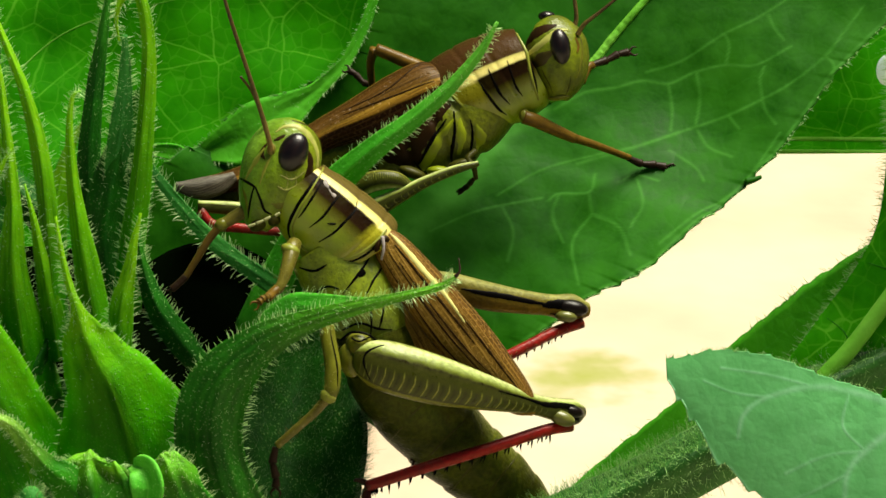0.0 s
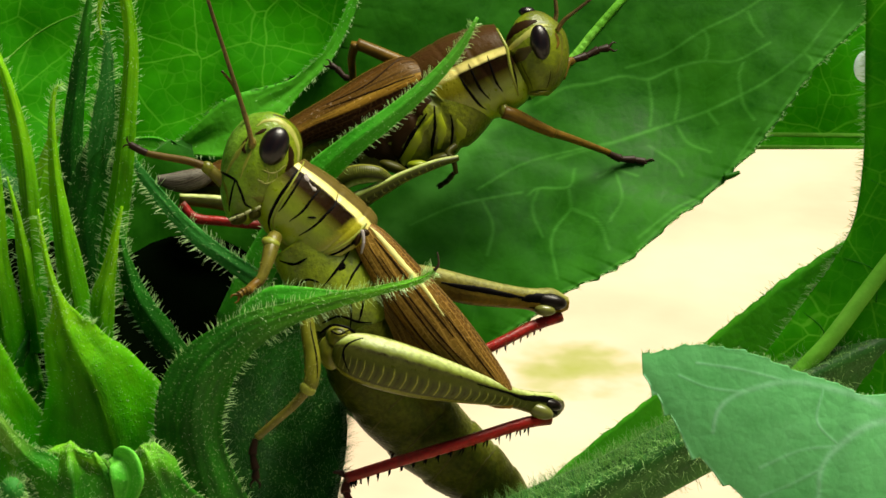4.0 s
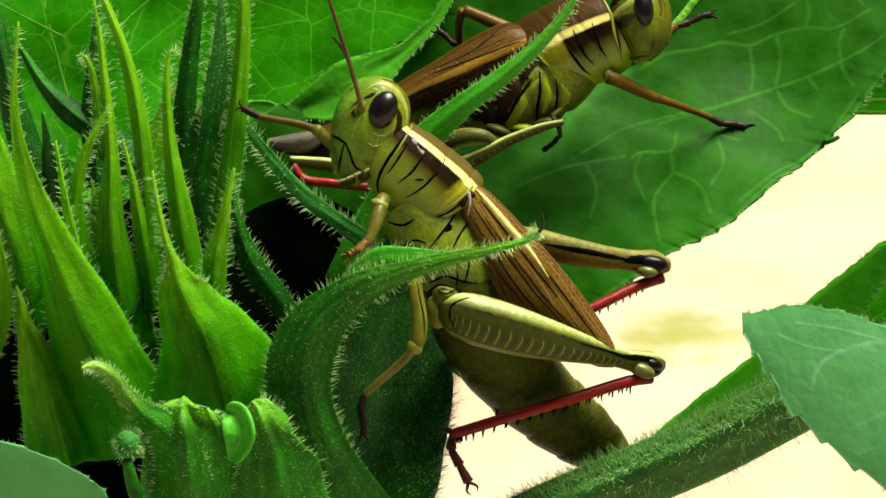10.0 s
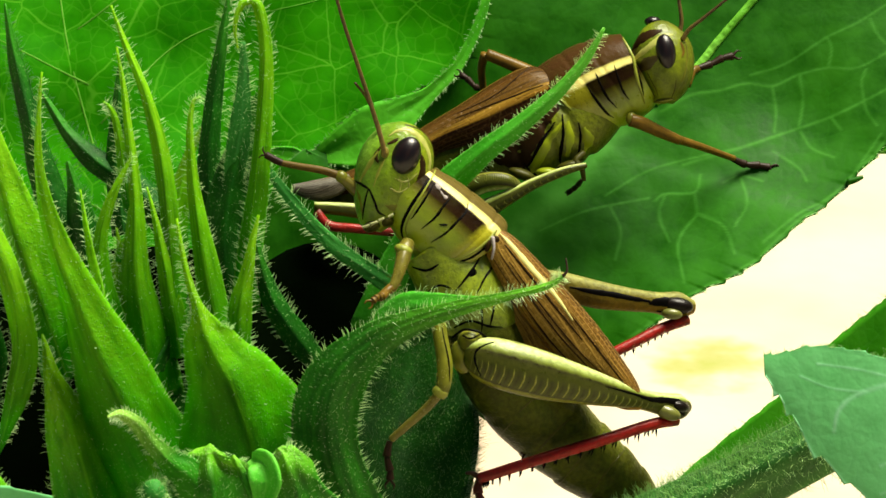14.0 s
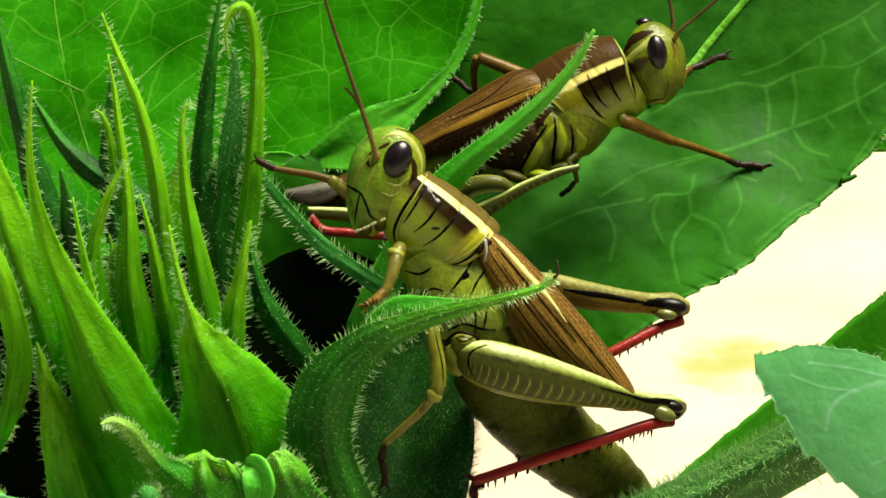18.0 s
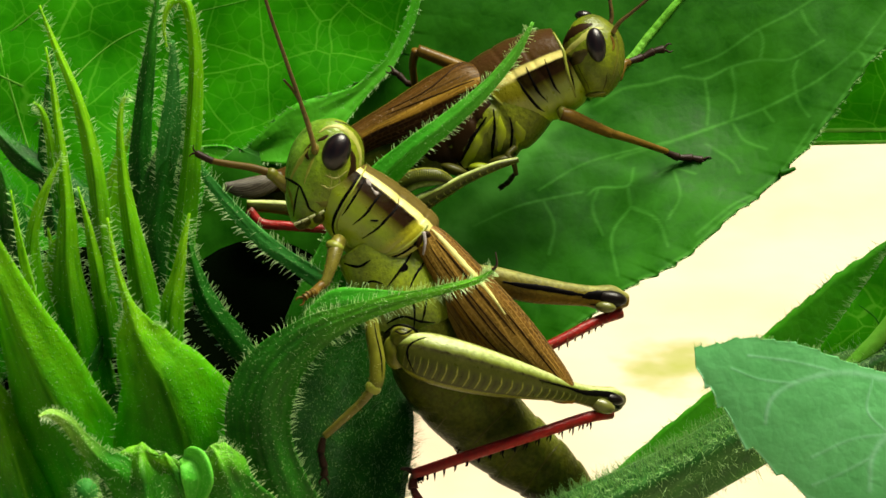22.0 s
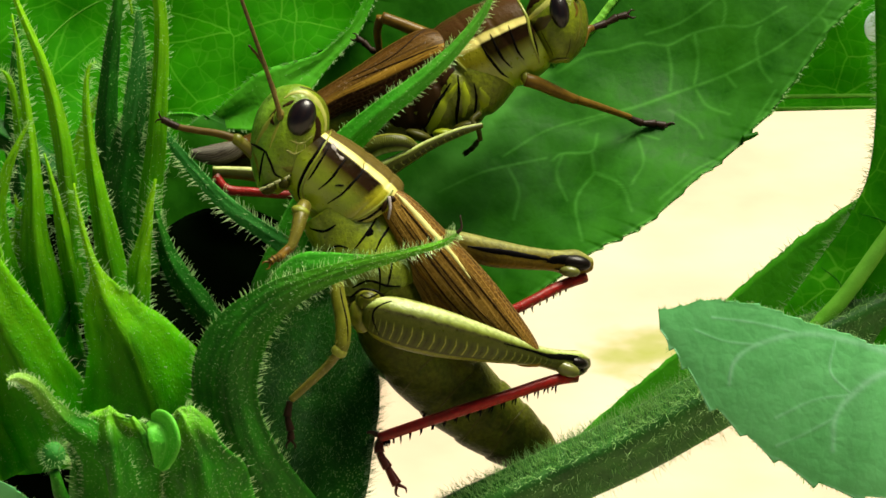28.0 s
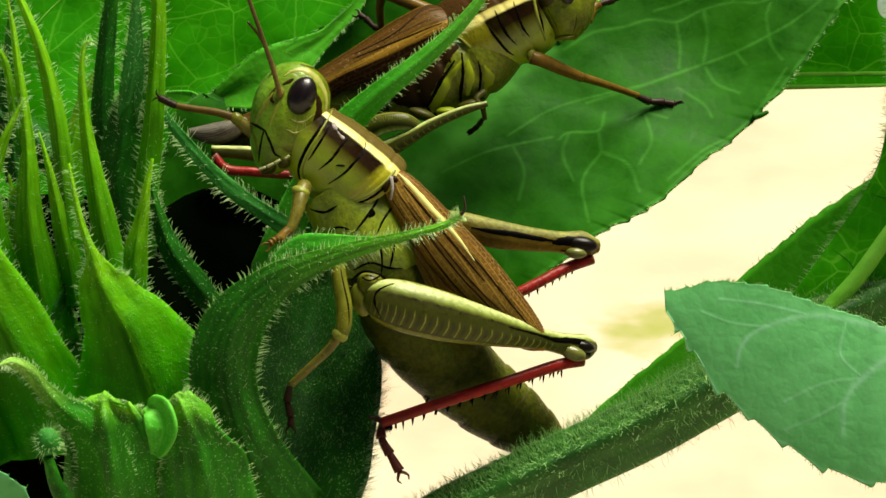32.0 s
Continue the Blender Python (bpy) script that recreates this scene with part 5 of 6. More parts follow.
    each("brown_fleck", [hd.ribbon([(704, 228, 3), (696, 244, 5), (700, 256, 3)], 0.9, 12), hd.ribbon([(718, 222, 3), (730, 218, 4), (736, 212, 2)], 0.9, 12)], M_BROWN, head)
    each("cheek_vein", [hd.ribbon(l, 0.9, 20, 0.5) for l in ([(728, 284, 1), (742, 290, 1.6), (756, 286, 1.6), (768, 276, 1)], [(736, 280, 0.8), (740, 296, 1.4), (736, 310, 1)], [(752, 284, 0.8), (754, 298, 1.4), (748, 312, 1)], [(722, 300, 1), (736, 306, 1.6), (752, 302, 1.2)])], M_BROW, head)
    each("cheek_plate", [hd.ribbon([(712, 330, 3), (730, 336, 8), (750, 326, 7), (762, 312, 3)], 0.6, 20, 0.4), hd.ribbon([(662, 304, 3), (668, 324, 6), (672, 346, 4)], 0.6, 16, 0.4)], M_LEG, head)
    each("suture_and_shade", [hd.ribbon(l, 0.9) for l in ([(654, 285, 1.8), (668, 294, 2.6), (684, 303, 3.2)], [(683, 302, 3.0), (675, 328, 2.6), (672, 356, 2)], [(684, 303, 3.2), (692, 325, 3.0), (700, 342, 2.6), (712, 350, 1.6)], [(722, 346, 1.4), (744, 342, 1.8), (762, 326, 1.4)])], M_BLACK, head)
    each("mouthpart", [ball((690, 366, 30), (18, 12, 24), 8, 12, -30), ball((714, 358, 28), (14, 12, 20), 8, 12, 0)], M_OLIVE, head)
    for a, b in (((672, 370, 4), (684, 366, 0)), ((686, 365, -2), (698, 360, -4)), ((700, 359, -4), (710, 354, -6)), ((718, 352, -4), (726, 347, -6))):
        part("palp", cord([a, b], (2.8, 2.2), 6, 8).mesh(), M_PALP, head)
    part("antenna", cord([(712, 240, -6), (706, 214, -14), (690, 160, -24), (664, 80, -36), (640, 6, -50), (622, -60, -60), (600, -150, -70)], (5.0, 2.4), 60, 8).mesh(), M_ANT, head)
    part("antenna", cord([(708, 216, 30), (696, 178, 24), (680, 140, 0), (660, 114, -60)], (4.4, 2.2), 30, 8).mesh(), M_ANT, head)
    part("antenna_socket", shape(*ball((712, 238, 0), (8, 11, 8), 8, 12)), M_TAN, head)
    # folded wings along the back
    wing = Loft([(892, 372, 40, 8, 12), (915, 405, 34, 30, 26), (965, 472, 36, 42, 30), (1030, 550, 52, 47, 30), (1090, 620, 74, 42, 26), (1138, 670, 92, 28, 18), (1162, 692, 100, 6, 5)], 80, 40, power=0.8)
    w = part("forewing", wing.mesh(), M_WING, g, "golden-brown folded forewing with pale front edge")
    each("wing_stripe", [wing.ribbon([(914, 382, 2), (934, 402, 5), (968, 440, 5.5), (1006, 484, 5), (1044, 536, 3)], 0.9, 30, 0.15)], M_STRIPE, w, "pale line along the wing")
    each("wing_vein", [wing.ribbon(l, 0.9, 30, 0.3) for l in (
        [(924, 402, 2), (966, 456, 3), (1010, 510, 2.4), (1060, 572, 2)], [(912, 414, 1.4), (960, 486, 2), (1020, 566, 1.8), (1090, 640, 1.4)], [(906, 430, 1.2), (950, 500, 1.8), (1010, 580, 1.8), (1100, 662, 1.2)],
        [(930, 430, 1.2), (980, 500, 1.6), (1040, 574, 1.6), (1110, 646, 1.2)], [(1030, 516, 1.2), (1070, 566, 2.2), (1120, 632, 2), (1150, 672, 1.4)])], M_BROWN, w)
    far = Loft([(905, 372, 90, 8, 12), (936, 424, 96, 22, 24), (996, 496, 100, 26, 28), (1066, 584, 110, 26, 26), (1130, 660, 120, 16, 14)], 40, 20)
    part("forewing", far.mesh(), M_WING, g)
    part("hindwing", Loft([(896, 440, 60, 18, 20), (940, 512, 66, 32, 26), (984, 578, 86, 36, 28), (1030, 640, 120, 24, 20)], 30, 20).mesh(), M_WING, g, "folded hind wing under the forewing")
    each("wing_hinge", [ball((894, 404, -4), (5, 12, 7), 8, 12, 20), ball((908, 392, 2), (7, 6, 7), 8, 12, 30)], M_BROWN, g)
    each("hinge_plate", [cord([(902, 388, -8), (904, 408, -14), (900, 428, -10)], (3.5, 2), 10, 6).data()], M_GREY, g)
    # near hind leg
    fm = Loft([(858, 596, -14, 20, 20), (880, 602, -22, 38, 30), (920, 614, -24, 45, 34), (990, 634, -10, 43, 32), (1060, 652, 20, 34, 26), (1120, 667, 70, 24, 20), (1165, 678, 110, 18, 16), (1200, 686, 150, 20, 16), (1228, 691, 180, 23, 18), (1244, 690, 196, 12, 12)], 90, 40)
    femur = part("hind_femur", fm.mesh(), M_FEMUR, g, "stout hind thigh with a herring-bone pattern")
    each("knee_mark", [fm.ribbon([(1100, 654, 1.6), (1150, 668, 3.2), (1180, 677, 5), (1208, 679, 8), (1232, 684, 9), (1246, 692, 5)], 0.9, 34), fm.ribbon([(1224, 692, 3), (1236, 700, 5), (1240, 706, 3)], 0.9, 12)], M_BLACK, femur, "black crescent on the knee")
    each("suture_and_shade", [fm.ribbon([(880, 634, 1.4), (868, 606, 2.4), (876, 586, 2.4), (902, 574, 2.0)], 0.9)], M_BLACK, femur)
    part("knee_cap", shape(*ball((1222, 688, 168), (27, 12, 20), 12, 18, 12)), M_KNEE, femur, "glossy black knee")
    part("knee_lobe", shape(*ball((1210, 701, 140), (24, 13, 14), 10, 14, 20)), M_LOBE, femur)
    each("hip", [ball((862, 574, -10), (24, 22, 24), 12, 16, 30), ball((846, 600, -2), (20, 30, 24), 12, 16, -10)], M_LEG, g)
    each("suture_and_shade", [cord([(830, 566, -16), (850, 552, -26), (876, 556, -30), (890, 566, -26)], (2.4, 2), 16, 6).data(), cord([(848, 562, -30), (862, 568, -36), (880, 560, -34)], (1.8, 1.4), 12, 6).data()], M_BLACK, g)
    tb = cord([(1226, 714, 164), (1180, 722, 136), (1090, 750, 90), (990, 780, 66), (900, 808, 66), (874, 816, 70)], (10.5, 9.5), 60, 14)
    tibia = part("hind_tibia", tb.mesh(), M_RED, g, "bright red hind shin with black spines")
    spines(tb, 19, (0.9, 0.02), 13, M_BLACK, tibia, 0.18, 0.94)
    foot([(876, 816, 78), (874, 842, 70), (888, 870, 66), (904, 900, 62)], 9, tibia, M_HIND_FOOT)
    part("spur", cord([(876, 812, 76), (862, 806, 70), (852, 806, 66)], (6, 2.5), 8, 6).mesh(), M_FOOT, tibia)
    # far hind leg
    fm = Loft([(960, 462, 150, 20, 18), (1020, 474, 160, 24, 20), (1080, 490, 180, 25, 20), (1140, 500, 200, 21, 18), (1190, 506, 220, 19, 16), (1228, 512, 238, 25, 18), (1256, 514, 250, 12, 12)], 60, 32)
    femur = part("hind_femur", fm.mesh(), M_FEMUR_FAR, g)
    each("knee_mark", [fm.ribbon([(1040, 478, 3), (1070, 484, 6), (1110, 491, 6.5), (1150, 499, 6), (1180, 504, 4)], 0.9), fm.ribbon([(1178, 508, 5), (1200, 505, 12), (1230, 505, 14), (1254, 513, 9)], 0.9, 24), fm.ribbon([(1190, 520, 3), (1216, 526, 5), (1244, 520, 4)], 0.9)], M_BLACK, femur)
    part("knee_cap", shape(*ball((1226, 511, 226), (31, 15, 18), 12, 18, 8)), M_KNEE, femur, "glossy black knee")
    part("knee_lobe", shape(*ball((1218, 526, 214), (19, 10, 12), 10, 14, 6)), M_LOBE, femur)
    tb = cord([(1246, 536, 240), (1200, 552, 220), (1140, 582, 190), (1060, 620, 170), (980, 660, 160)], (10, 9), 40, 12)
    tibia = part("hind_tibia", tb.mesh(), M_RED, g)
    spines(tb, 14, (0.9,), 12, M_BLACK, tibia, 0.2, 0.9)
    foot([(980, 660, 160), (958, 690, 158), (948, 740, 150), (956, 772, 140)], 7, tibia)
    # near front leg, gripping the bract
    fl = Loft([(752, 398, 2, 12, 12), (746, 412, -14, 14, 13), (740, 436, -30, 12, 12), (730, 466, -44, 9, 9), (722, 480, -48, 9, 9)], 30, 16)
    leg = part("foreleg", fl.mesh(), M_TAN, g, "short tan front leg")
    part("knee_cap", shape(*ball((744, 410, -18), (17, 10, 12), 8, 12, 20)), M_RIM, leg)
    part("tibia", cord([(722, 478, -48), (712, 486, -60), (704, 494, -80)], (9, 8), 10, 10).mesh(), M_RUSSET, leg)
    foot([(706, 492, -80), (698, 494, -84), (690, 500, -88)], 7, leg, M_RUSSET)
    # near middle leg
    ml = Loft([(806, 520, -30, 12, 11), (808, 560, -44, 13, 12), (816, 610, -54, 14, 13), (814, 650, -58, 13, 12), (806, 668, -58, 9, 9)], 30, 16)
    leg = part("midleg", ml.mesh(), M_LEG, g, "slender green middle leg")
    each("suture_and_shade", [ml.ribbon([(812, 545, 1.2), (822, 600, 1.8), (824, 644, 1.2)], 0.7)], M_BLACK, leg)
    part("knee_cap", shape(*ball((808, 662, -58), (15, 12, 12), 8, 12, 30)), M_RIM, leg)
    mt = cord([(808, 662, -58), (786, 688, -50), (750, 720, -40), (720, 746, -30)], (8.5, 6.5), 24, 12)
    part("tibia", mt.mesh(), M_TAN, leg)
    foot([(718, 748, -30), (713, 775, -28), (718, 800, -26), (718, 816, -24)], 7.5, leg)
    down([fl, ml, mt, tb], 60, 8, g, 5)
    return g


M_FEMUR_FAR = banded("amber_thigh", [(0.0, (0.084, 0.084, 0.014)), (0.1, (0.21, 0.21, 0.056)), (0.2, (0.084, 0.07, 0.0084)), (0.3, (0.14, 0.0875, 0.007)), (0.42, (0.182, 0.112, 0.0084)), (0.5, (0.14, 0.14, 0.021))], 0.42, 0.4, warp=0.03, spec=0.08)
hopper = front_grasshopper()


def reaching_leg(g):
    """The far front leg, which lets go below, swings up and takes hold of another bract. Built stretched to the left, hinged at hip and knee."""
    fm = Loft([(696, 330, 44, 10, 10), (670, 330, 42, 12, 11), (640, 330, 38, 11, 10), (612, 330, 34, 9, 9)], 20, 14)
    leg = part("foreleg", fm.mesh(), M_TAN, g, "far front leg, lifted and set down again", (690, 330, 44))
    part("knee_cap", shape(*ball((616, 330, 34), (13, 11, 11), 8, 12)), M_LEG, leg)
    tb = cord([(616, 330, 34), (580, 327, 34), (540, 329, 36), (506, 330, 38)], (7.5, 5.5), 26, 12)
    shin = part("tibia", tb.mesh(), M_SHIN, leg, "", (614, 330, 34))
    g2 = spline([(508, 330, 38), (494, 327, 38), (476, 322, 38)], 21)
    pieces = [Loft([(*g2[i], 6.5, 6.5) for i in range(a, b)], 8, 8).data() for a, b in ((0, 9), (7, 15), (13, 21))]
    pieces += [cord([(477, 322, 38), (470, 316, 38), (469, 309, 38)], (2.4, 0.8), 8, 6).data(), cord([(477, 322, 38), (469, 325, 38), (465, 331, 38)], (2.4, 0.8), 8, 6).data()]
    part("foot", shape(*joined(pieces)), M_FOOT, shin)
    return leg, shin


M_SHIN = plain("brown_shin", (0.08, 0.05, 0.008), 0.45, vary=0.6)
reach, reach_shin = reaching_leg(hopper)


def rear_grasshopper():
    g = thing("grasshopper", (1050, 240, 330), "brown and green two-striped grasshopper standing on a leaf", "grasshopper", "pair of grasshoppers")
    D = 262
    ab = Loft([(960, 190, D + 44, 60, 54), (880, 222, D + 44, 56, 50), (800, 256, D + 34, 48, 44), (720, 290, D + 24, 40, 36), (650, 312, D + 20, 30, 28), (590, 322, D + 16, 14, 14)], 70, 24, flip=True, mod=abdomen_rings(9))
    part("abdomen", ab.mesh(), M_ABDOMEN, g)
    th = Loft([(1100, 140, D + 40, 58, 56), (1050, 176, D + 36, 74, 64), (990, 206, D + 36, 78, 66), (930, 226, D + 40, 64, 54), (890, 240, D + 44, 48, 40)], 60, 32, flip=True, mod=lambda s, v: 1 - 0.07 * math.exp(-((s - 0.3) / 0.025) ** 2) - 0.08 * math.exp(-((s - 0.46) / 0.025) ** 2) - 0.08 * math.exp(-((s - 0.68) / 0.03) ** 2))
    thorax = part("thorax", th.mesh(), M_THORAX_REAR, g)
    each("brown_plate", [th.ribbon([(896, 246, 12), (922, 250, 24), (952, 252, 22), (970, 244, 8)], 0.9, 18), th.ribbon([(1020, 158, 8), (990, 186, 16), (950, 222, 18), (916, 244, 10)], 0.7, 20), th.ribbon([(1006, 176, 6), (974, 220, 13), (948, 262, 9)], 0.8), th.ribbon([(1024, 262, 4), (1044, 258, 8), (1064, 250, 4)], 0.8, 12)], M_BROWN, thorax)
    each("lime_plate", [th.ribbon([(1026, 184, 5), (998, 226, 11), (976, 264, 9), (972, 276, 5)], 1.4, 18), th.ribbon([(1038, 184, 5), (1038, 214, 8), (1034, 246, 6)], 1.2, 18), th.ribbon([(1064, 196, 5), (1072, 218, 11), (1066, 244, 7)], 1.2, 18)], M_LIME, thorax)
    each("suture_and_shade", [th.ribbon(l, 1.8) for l in ([(1026, 172, 2.4), (1028, 206, 3.2), (1022, 240, 3.4), (1022, 266, 2.6)], [(1054, 188, 2), (1056, 216, 3), (1054, 246, 2.6)], [(1014, 184, 2.4), (986, 226, 3.8), (962, 264, 3.4)], [(1004, 272, 2), (1034, 274, 3.2), (1060, 262, 2.4)], [(958, 256, 2), (976, 276, 3), (1000, 280, 2.4)])], M_BLACK, thorax)
    each("pale_joint", [th.ribbon(l, 2.4, 10) for l in ([(962, 270, 2), (970, 282, 4), (982, 280, 3)], [(1036, 262, 2), (1048, 256, 3.4), (1060, 252, 2)])], M_TAN, thorax)
    pr = Loft([(1162, 90, D + 36, 68, 62), (1140, 100, D + 36, 78, 66), (1100, 118, D + 36, 84, 70), (1060, 136, D + 36, 80, 68), (1030, 148, D + 38, 70, 64)], 60, 44, flip=True, shear=(4, 34), mod=lambda s, v: 1 - 0.022 * math.exp(-((s - 0.42) / 0.018) ** 2) - 0.02 * math.exp(-((s - 0.64) / 0.018) ** 2) + 0.02 * math.exp(-((s - 1) / 0.03) ** 2))
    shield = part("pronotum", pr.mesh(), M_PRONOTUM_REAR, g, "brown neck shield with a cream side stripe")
    each("suture_and_shade", [pr.ribbon(l, 0.8) for l in ([(1118, 84, 1.2), (1124, 106, 2), (1134, 130, 2.4), (1144, 146, 1.4)], [(1084, 98, 1.2), (1096, 122, 2.4), (1108, 144, 2.6), (1122, 160, 1.4)], [(1068, 118, 1.4), (1082, 142, 2.8), (1102, 168, 2.6), (1116, 178, 1.4)], [(1160, 66, 1.4), (1164, 110, 2.2), (1172, 146, 1.6)])], M_BLACK, shield)
    each("rim", [pr.ribbon([(1148, 30, 2), (1152, 70, 3), (1162, 120, 3), (1172, 154, 2)], 1.4, 26, 0.1, False), pr.ribbon([(1024, 146, 2), (1034, 174, 2.6), (1062, 198, 2.8), (1100, 210, 2.2)], 1.2, 26, 0.1, False)], M_RIM, shield)
    each("shield_seam", [pr.ribbon([(984, 92, 1.4), (976, 106, 1.8), (990, 122, 1.4)], 1.0, 14)], M_STRIPE, shield)
    hd = Loft([(1180, 20, D + 34, 18, 22), (1188, 32, D + 30, 40, 42), (1200, 58, D + 26, 54, 54), (1208, 86, D + 24, 53, 54), (1210, 118, D + 24, 42, 46), (1204, 150, D + 26, 20, 26)], 60, 36)
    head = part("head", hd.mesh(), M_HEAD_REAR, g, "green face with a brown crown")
    each("crown", [hd.ribbon([(1146, 58, 9), (1162, 42, 15), (1182, 30, 12), (1204, 24, 6)], 0.8)], M_BROWN, head, "brown crown")
    each("brow_stripe", [hd.ribbon([(1152, 78, 7), (1172, 60, 7), (1190, 44, 7), (1206, 34, 6), (1222, 32, 4)], 1.0, 30, 0.12)], M_BROW, head, "cream stripe over the eye")
    each("cheek_band", [hd.ribbon([(1160, 96, 8), (1170, 88, 14), (1184, 78, 13), (1194, 70, 7)], 0.9)], M_CHEEK, head)
    each("face_ridge", [hd.ribbon([(1242, 40, 2), (1248, 62, 3), (1246, 90, 3), (1238, 116, 2)], 0.9)], M_LEG, head)
    part("eye", shape(*ball((1210, 62, D - 22), (18, 32, 18), 18, 22, -8)), M_EYE, head, "glossy dark brown compound eye")
    part("eye", shape(*ball((1187, 8, D + 58), (15, 9, 14), 10, 14)), M_EYE, head)
    each("brown_fleck", [hd.ribbon([(1236, 44, 3), (1242, 60, 4), (1238, 72, 2)], 1.2, 12)], M_RUSSET, head)
    each("suture_and_shade", [hd.ribbon(l, 0.6) for l in ([(1176, 96, 1.0), (1186, 116, 1.4), (1196, 140, 1.0)], [(1228, 110, 0.8), (1226, 128, 1.2), (1218, 146, 0.8)])], M_OLIVE, head)
    part("mouthpart", shape(*ball((1208, 148, D + 10), (20, 6, 20), 8, 12, -8)), M_LEG, head)
    part("antenna", cord([(1240, 40, D - 8), (1252, 22, D - 14), (1280, 0, D - 20), (1330, -40, D - 30)], (4.6, 2.2), 30, 8).mesh(), M_ANT, head)
    part("antenna", cord([(1234, 30, D + 20), (1238, 6, D + 20), (1232, -40, D + 16), (1222, -110, D)], (4.6, 2.2), 30, 8).mesh(), M_ANT, head)
    # wings folded as a roof over the back
    top = Loft([(1010, 126, D + 34, 30, 40), (985, 136, D + 26, 53, 50), (930, 160, D + 20, 52, 48), (870, 186, D + 14, 42, 40), (810, 210, D + 8, 31, 32), (740, 250, D + 4, 28, 28), (660, 288, D + 2, 22, 22), (590, 300, D + 2, 14, 14), (556, 300, D + 4, 4, 4)], 80, 40, flip=True)
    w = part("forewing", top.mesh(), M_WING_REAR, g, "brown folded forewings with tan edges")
    each("wing_vein", [top.ribbon(l, 0.8, 26, 0.2) for l in ([(990, 94, 1.4), (920, 128, 2), (840, 170, 1.4)], [(994, 118, 1.2), (920, 146, 1.8), (836, 178, 1.2)], [(990, 160, 1.4), (930, 186, 2), (860, 214, 1.4)])], M_BROWN, w)
    each("wing_tip", [Loft([(650, 282, D - 22, 8, 6), (620, 298, D - 26, 18, 8), (584, 304, D - 24, 18, 8), (548, 300, D - 18, 7, 5)], 20, 14, flip=True).data()], M_WING_GREY, g, "greyish hind part of the wing")
    # near hind leg, folded along the body
    fm = Loft([(1068, 262, D - 30, 5, 8), (1030, 272, D - 36, 8, 11), (975, 294, D - 40, 10, 14), (930, 318, D - 40, 13, 16), (860, 350, D - 38, 20, 16), (780, 354, D - 36, 18, 15), (700, 346, D - 34, 15, 13), (640, 338, D - 34, 12, 12), (586, 334, D - 34, 10, 10)], 70, 28, flip=True)
    femur = part("hind_femur", fm.mesh(), M_FEMUR, g)
    part("hind_femur", Loft([(952, 302, D - 30, 8, 10), (924, 290, D - 44, 15, 14), (884, 293, D - 44, 18, 14), (850, 312, D - 34, 16, 12)], 30, 20).mesh(), M_FEMUR, g)
    tb = cord([(590, 342, D - 40), (612, 366, D - 44), (660, 372, D - 44), (740, 380, D - 40)], (9, 8), 24, 10)
    tibia = part("hind_tibia", tb.mesh(), M_RED, g, "red hind shin")
    spines(tb, 7, (0.75,), 9, M_BLACK, tibia, 0.3, 0.9)
    each("coxa", [ball((955, 278, D - 20), (26, 10, 16), 10, 14, 20), ball((1036, 262, D - 18), (22, 8, 16), 10, 14, -16)], M_OLIVE, g)
    each("coxa", [ball((998, 274, D - 12), (20, 9, 16), 10, 14, 0)], M_LIME, g)
    # near front leg, reaching forward on the leaf
    leg = part("foreleg", Loft([(1146, 182, D - 10, 12, 12), (1166, 188, D - 4, 12, 12), (1200, 204, D + 20, 10.5, 10), (1234, 219, D + 46, 8.5, 8.5)], 22, 14).mesh(), M_RUSSET, g, "russet front leg stretched on the leaf")
    part("knee_cap", shape(*ball((1148, 180, D - 8), (10, 12, 10), 8, 12)), M_LEG, leg)
    part("tibia", cord([(1230, 217, D + 44), (1270, 230, D + 84), (1330, 252, D + 140)], (8, 5.5), 24, 10).mesh(), M_RUSSET, leg)
    foot([(1326, 252, D + 138), (1350, 262, D + 150), (1374, 264, D + 156), (1392, 268, D + 158)], 7, leg)
    leg = part("foreleg", cord([(1246, 122, D + 50), (1256, 98, D + 60), (1266, 92, D + 70)], (8, 7), 12, 10).mesh(), M_RUSSET, g)
    foot([(1264, 92, D + 70), (1290, 84, D + 84), (1310, 74, D + 92), (1328, 70, D + 98)], 7, leg)
    # far middle leg raised behind the wing, and the near one tucked in
    leg = part("midleg", cord([(985, 104, D + 60), (940, 84, D + 60), (892, 64, D + 64)], (13, 10), 20, 10).mesh(), M_RUSSET, g)
    part("tibia", cord([(890, 64, D + 64), (883, 90, D + 80), (886, 128, D + 110)], (8.5, 6), 14, 10).mesh(), M_RUSSET, leg)
    foot([(886, 126, D + 110), (872, 122, D + 120), (858, 108, D + 126), (848, 102, D + 130)], 6, leg)
    leg = part("midleg", Loft([(1064, 240, D - 14, 6, 6), (1050, 254, D - 24, 6, 6), (1060, 268, D - 26, 5, 5), (1064, 288, D - 10, 4, 4)], 18, 10).mesh(), M_OLIVE, g)
    foot([(1060, 288, D - 10), (1050, 300, D + 30), (1036, 310, D + 60)], 5, leg)
    return g


rear_grasshopper()


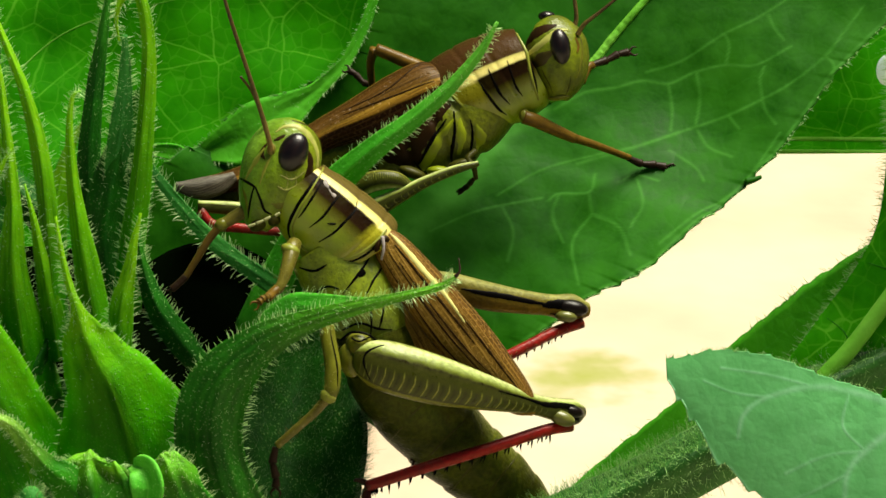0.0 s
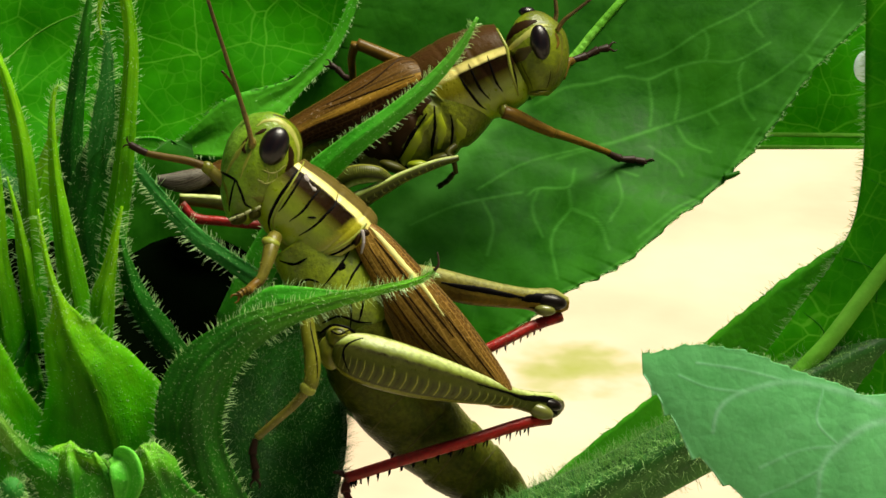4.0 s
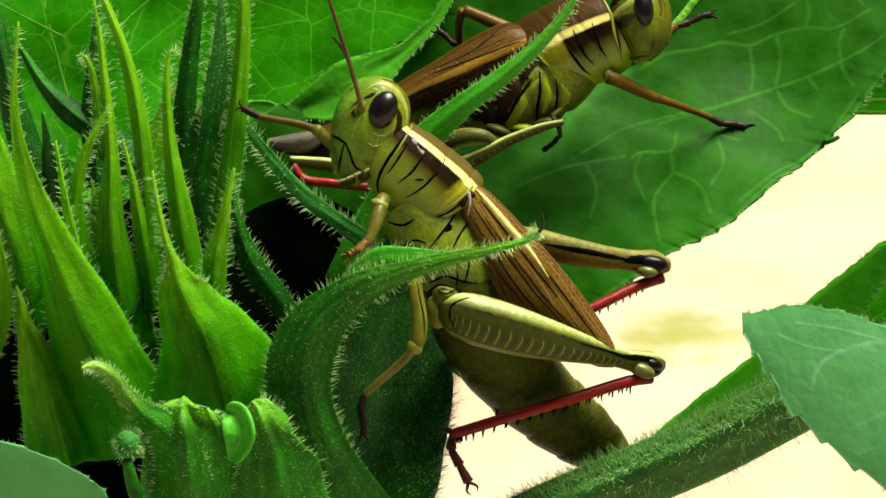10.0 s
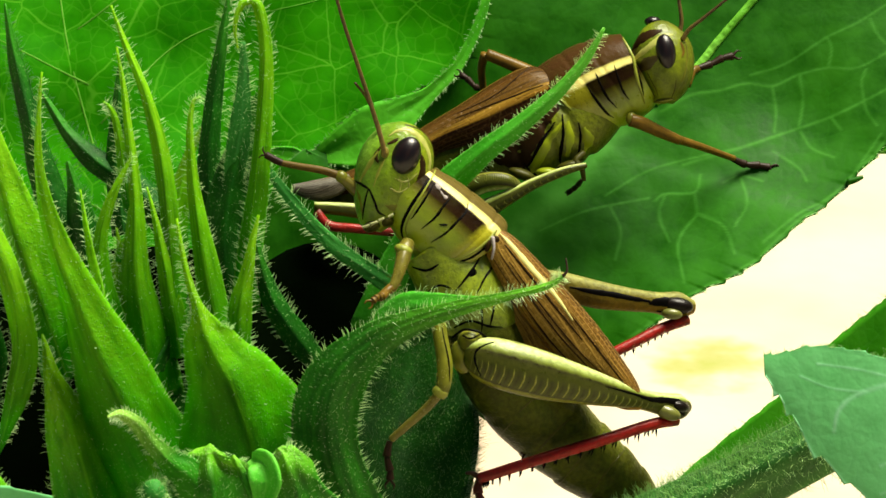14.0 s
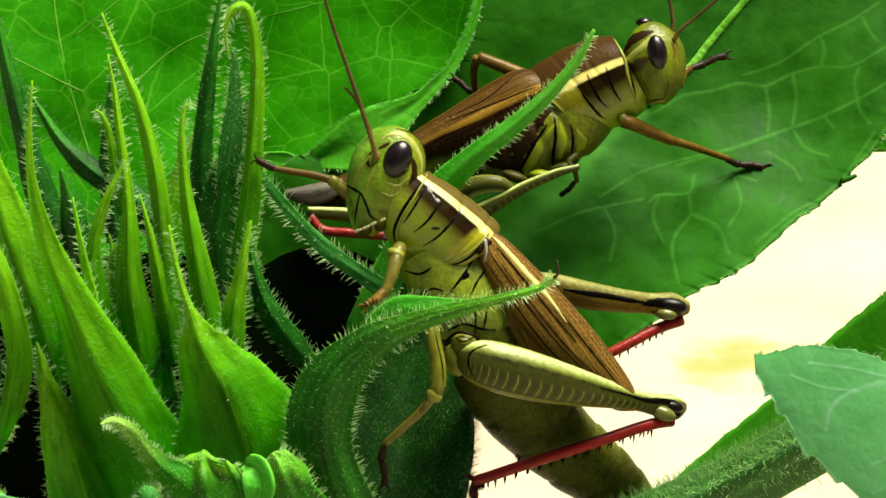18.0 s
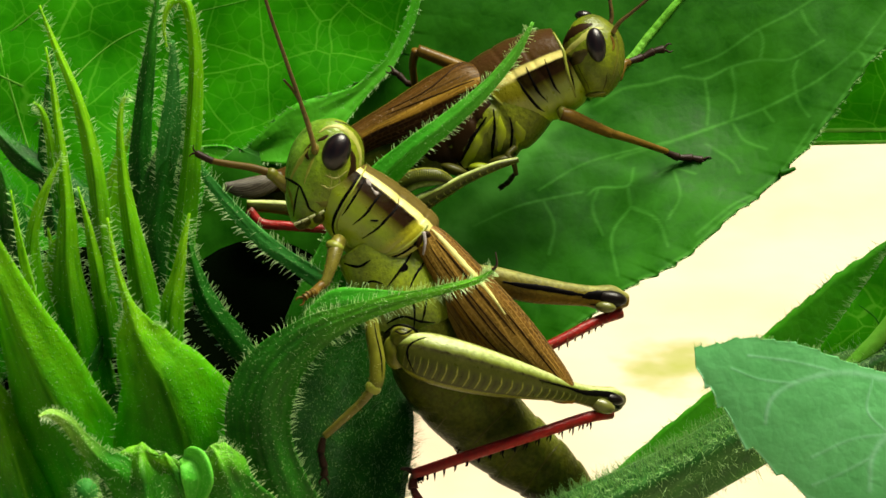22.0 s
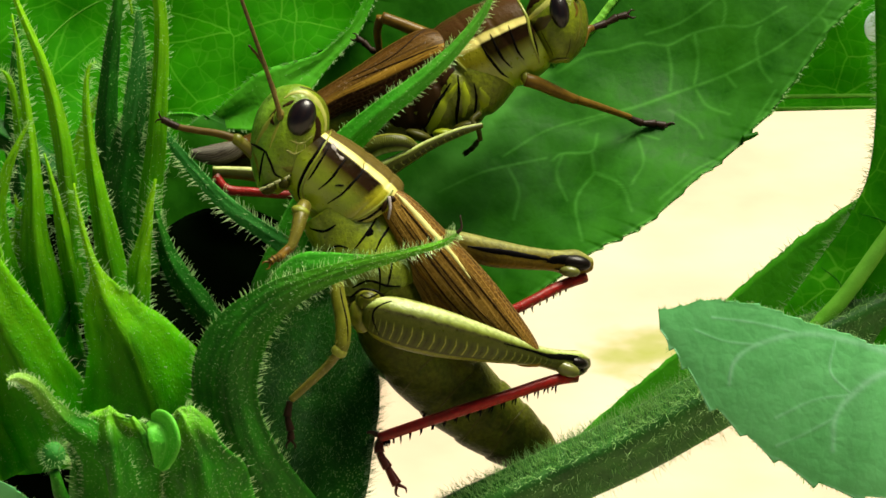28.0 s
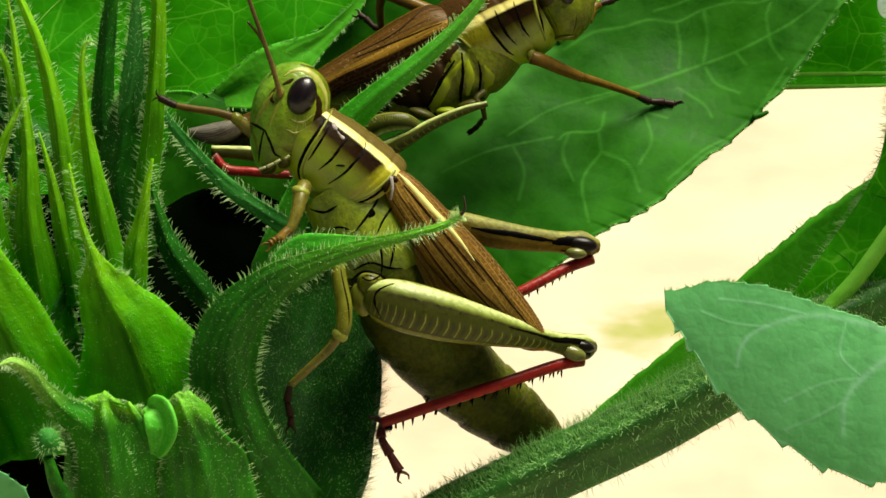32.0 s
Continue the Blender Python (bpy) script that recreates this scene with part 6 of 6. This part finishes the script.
# ---- what moves ----
def motions():
    def turned(ob, parent, angle, shift=(0, 0)):
        """The pose of a part turned by degrees in the plan's plane about its hinge."""
        at = PLACE[ob] - PLACE[parent]
        move = P((784 + shift[0], 441 + shift[1], 0)) - P((784, 441, 0))
        return Matrix.Translation(at + move) @ Matrix.Rotation(radians(angle), 4, AHEAD)

    # the pale leaf sways by about a fifth of a millimetre
    for_leaf = PLACE[pale] - PLACE[side]
    walk(pale, [(t, Matrix.Translation(for_leaf + P((1400 + x, 600 + y, -340)) - P((1400, 600, -340)))) for t, x, y in SWAY])
    # the far front leg: low grip, swing upwards, new grip
    for ob, parent, col in ((reach, hopper, 1), (reach_shin, reach, 2)):
        walk(ob, [(row[0], turned(ob, parent, row[col])) for row in LEG])


# seconds, then the pale leaf's shift to the right and down in plan units
SWAY = [(0.0, 3.3, -1.3), (1.0, -0.1, -1.3), (2.0, 3.2, -0.9), (3.0, 7.0, 3.4), (3.5, 4.3, 1.9), (5.5, -0.4, -2.2), (7.0, 2.5, 0.8), (9.0, 1.9, 0.9), (11.0, 2.1, -2.1), (12.0, -1.3, -2.3), (13.0, -3.0, -1.5), (14.5, -2.4, -2.5), (16.5, 2.2, 2.1), (17.0, -2.8, -0.7), (18.0, -4.5, -1.9),
        (19.0, -4.1, -1.9), (20.0, -1.9, 0.4), (21.0, 0.2, -0.6), (23.0, -3.5, 1.1), (24.0, -3.1, -1.0), (25.0, 2.6, -0.6), (27.5, 3.7, 3.5), (28.0, -0.9, 1.9), (30.0, -0.7, 1.5), (31.0, -0.8, 1.6), (32.0, -4.5, -1.8)]
# seconds, thigh turn, shin turn (degrees, clockwise positive)
LEG = [(0.0, -30, -26), (1.0, -36, -20), (1.5, -20, -50), (1.8, -16, -52), (2.0, -18, -48), (2.2, 10, -40), (2.4, 46, -53), (2.6, 60, -65), (2.8, 60, -58), (3.0, 70, -50), (3.2, 44, -30), (3.5, 42, -29), (5.5, 42, -29), (32.0, 42, -29)]
motions()
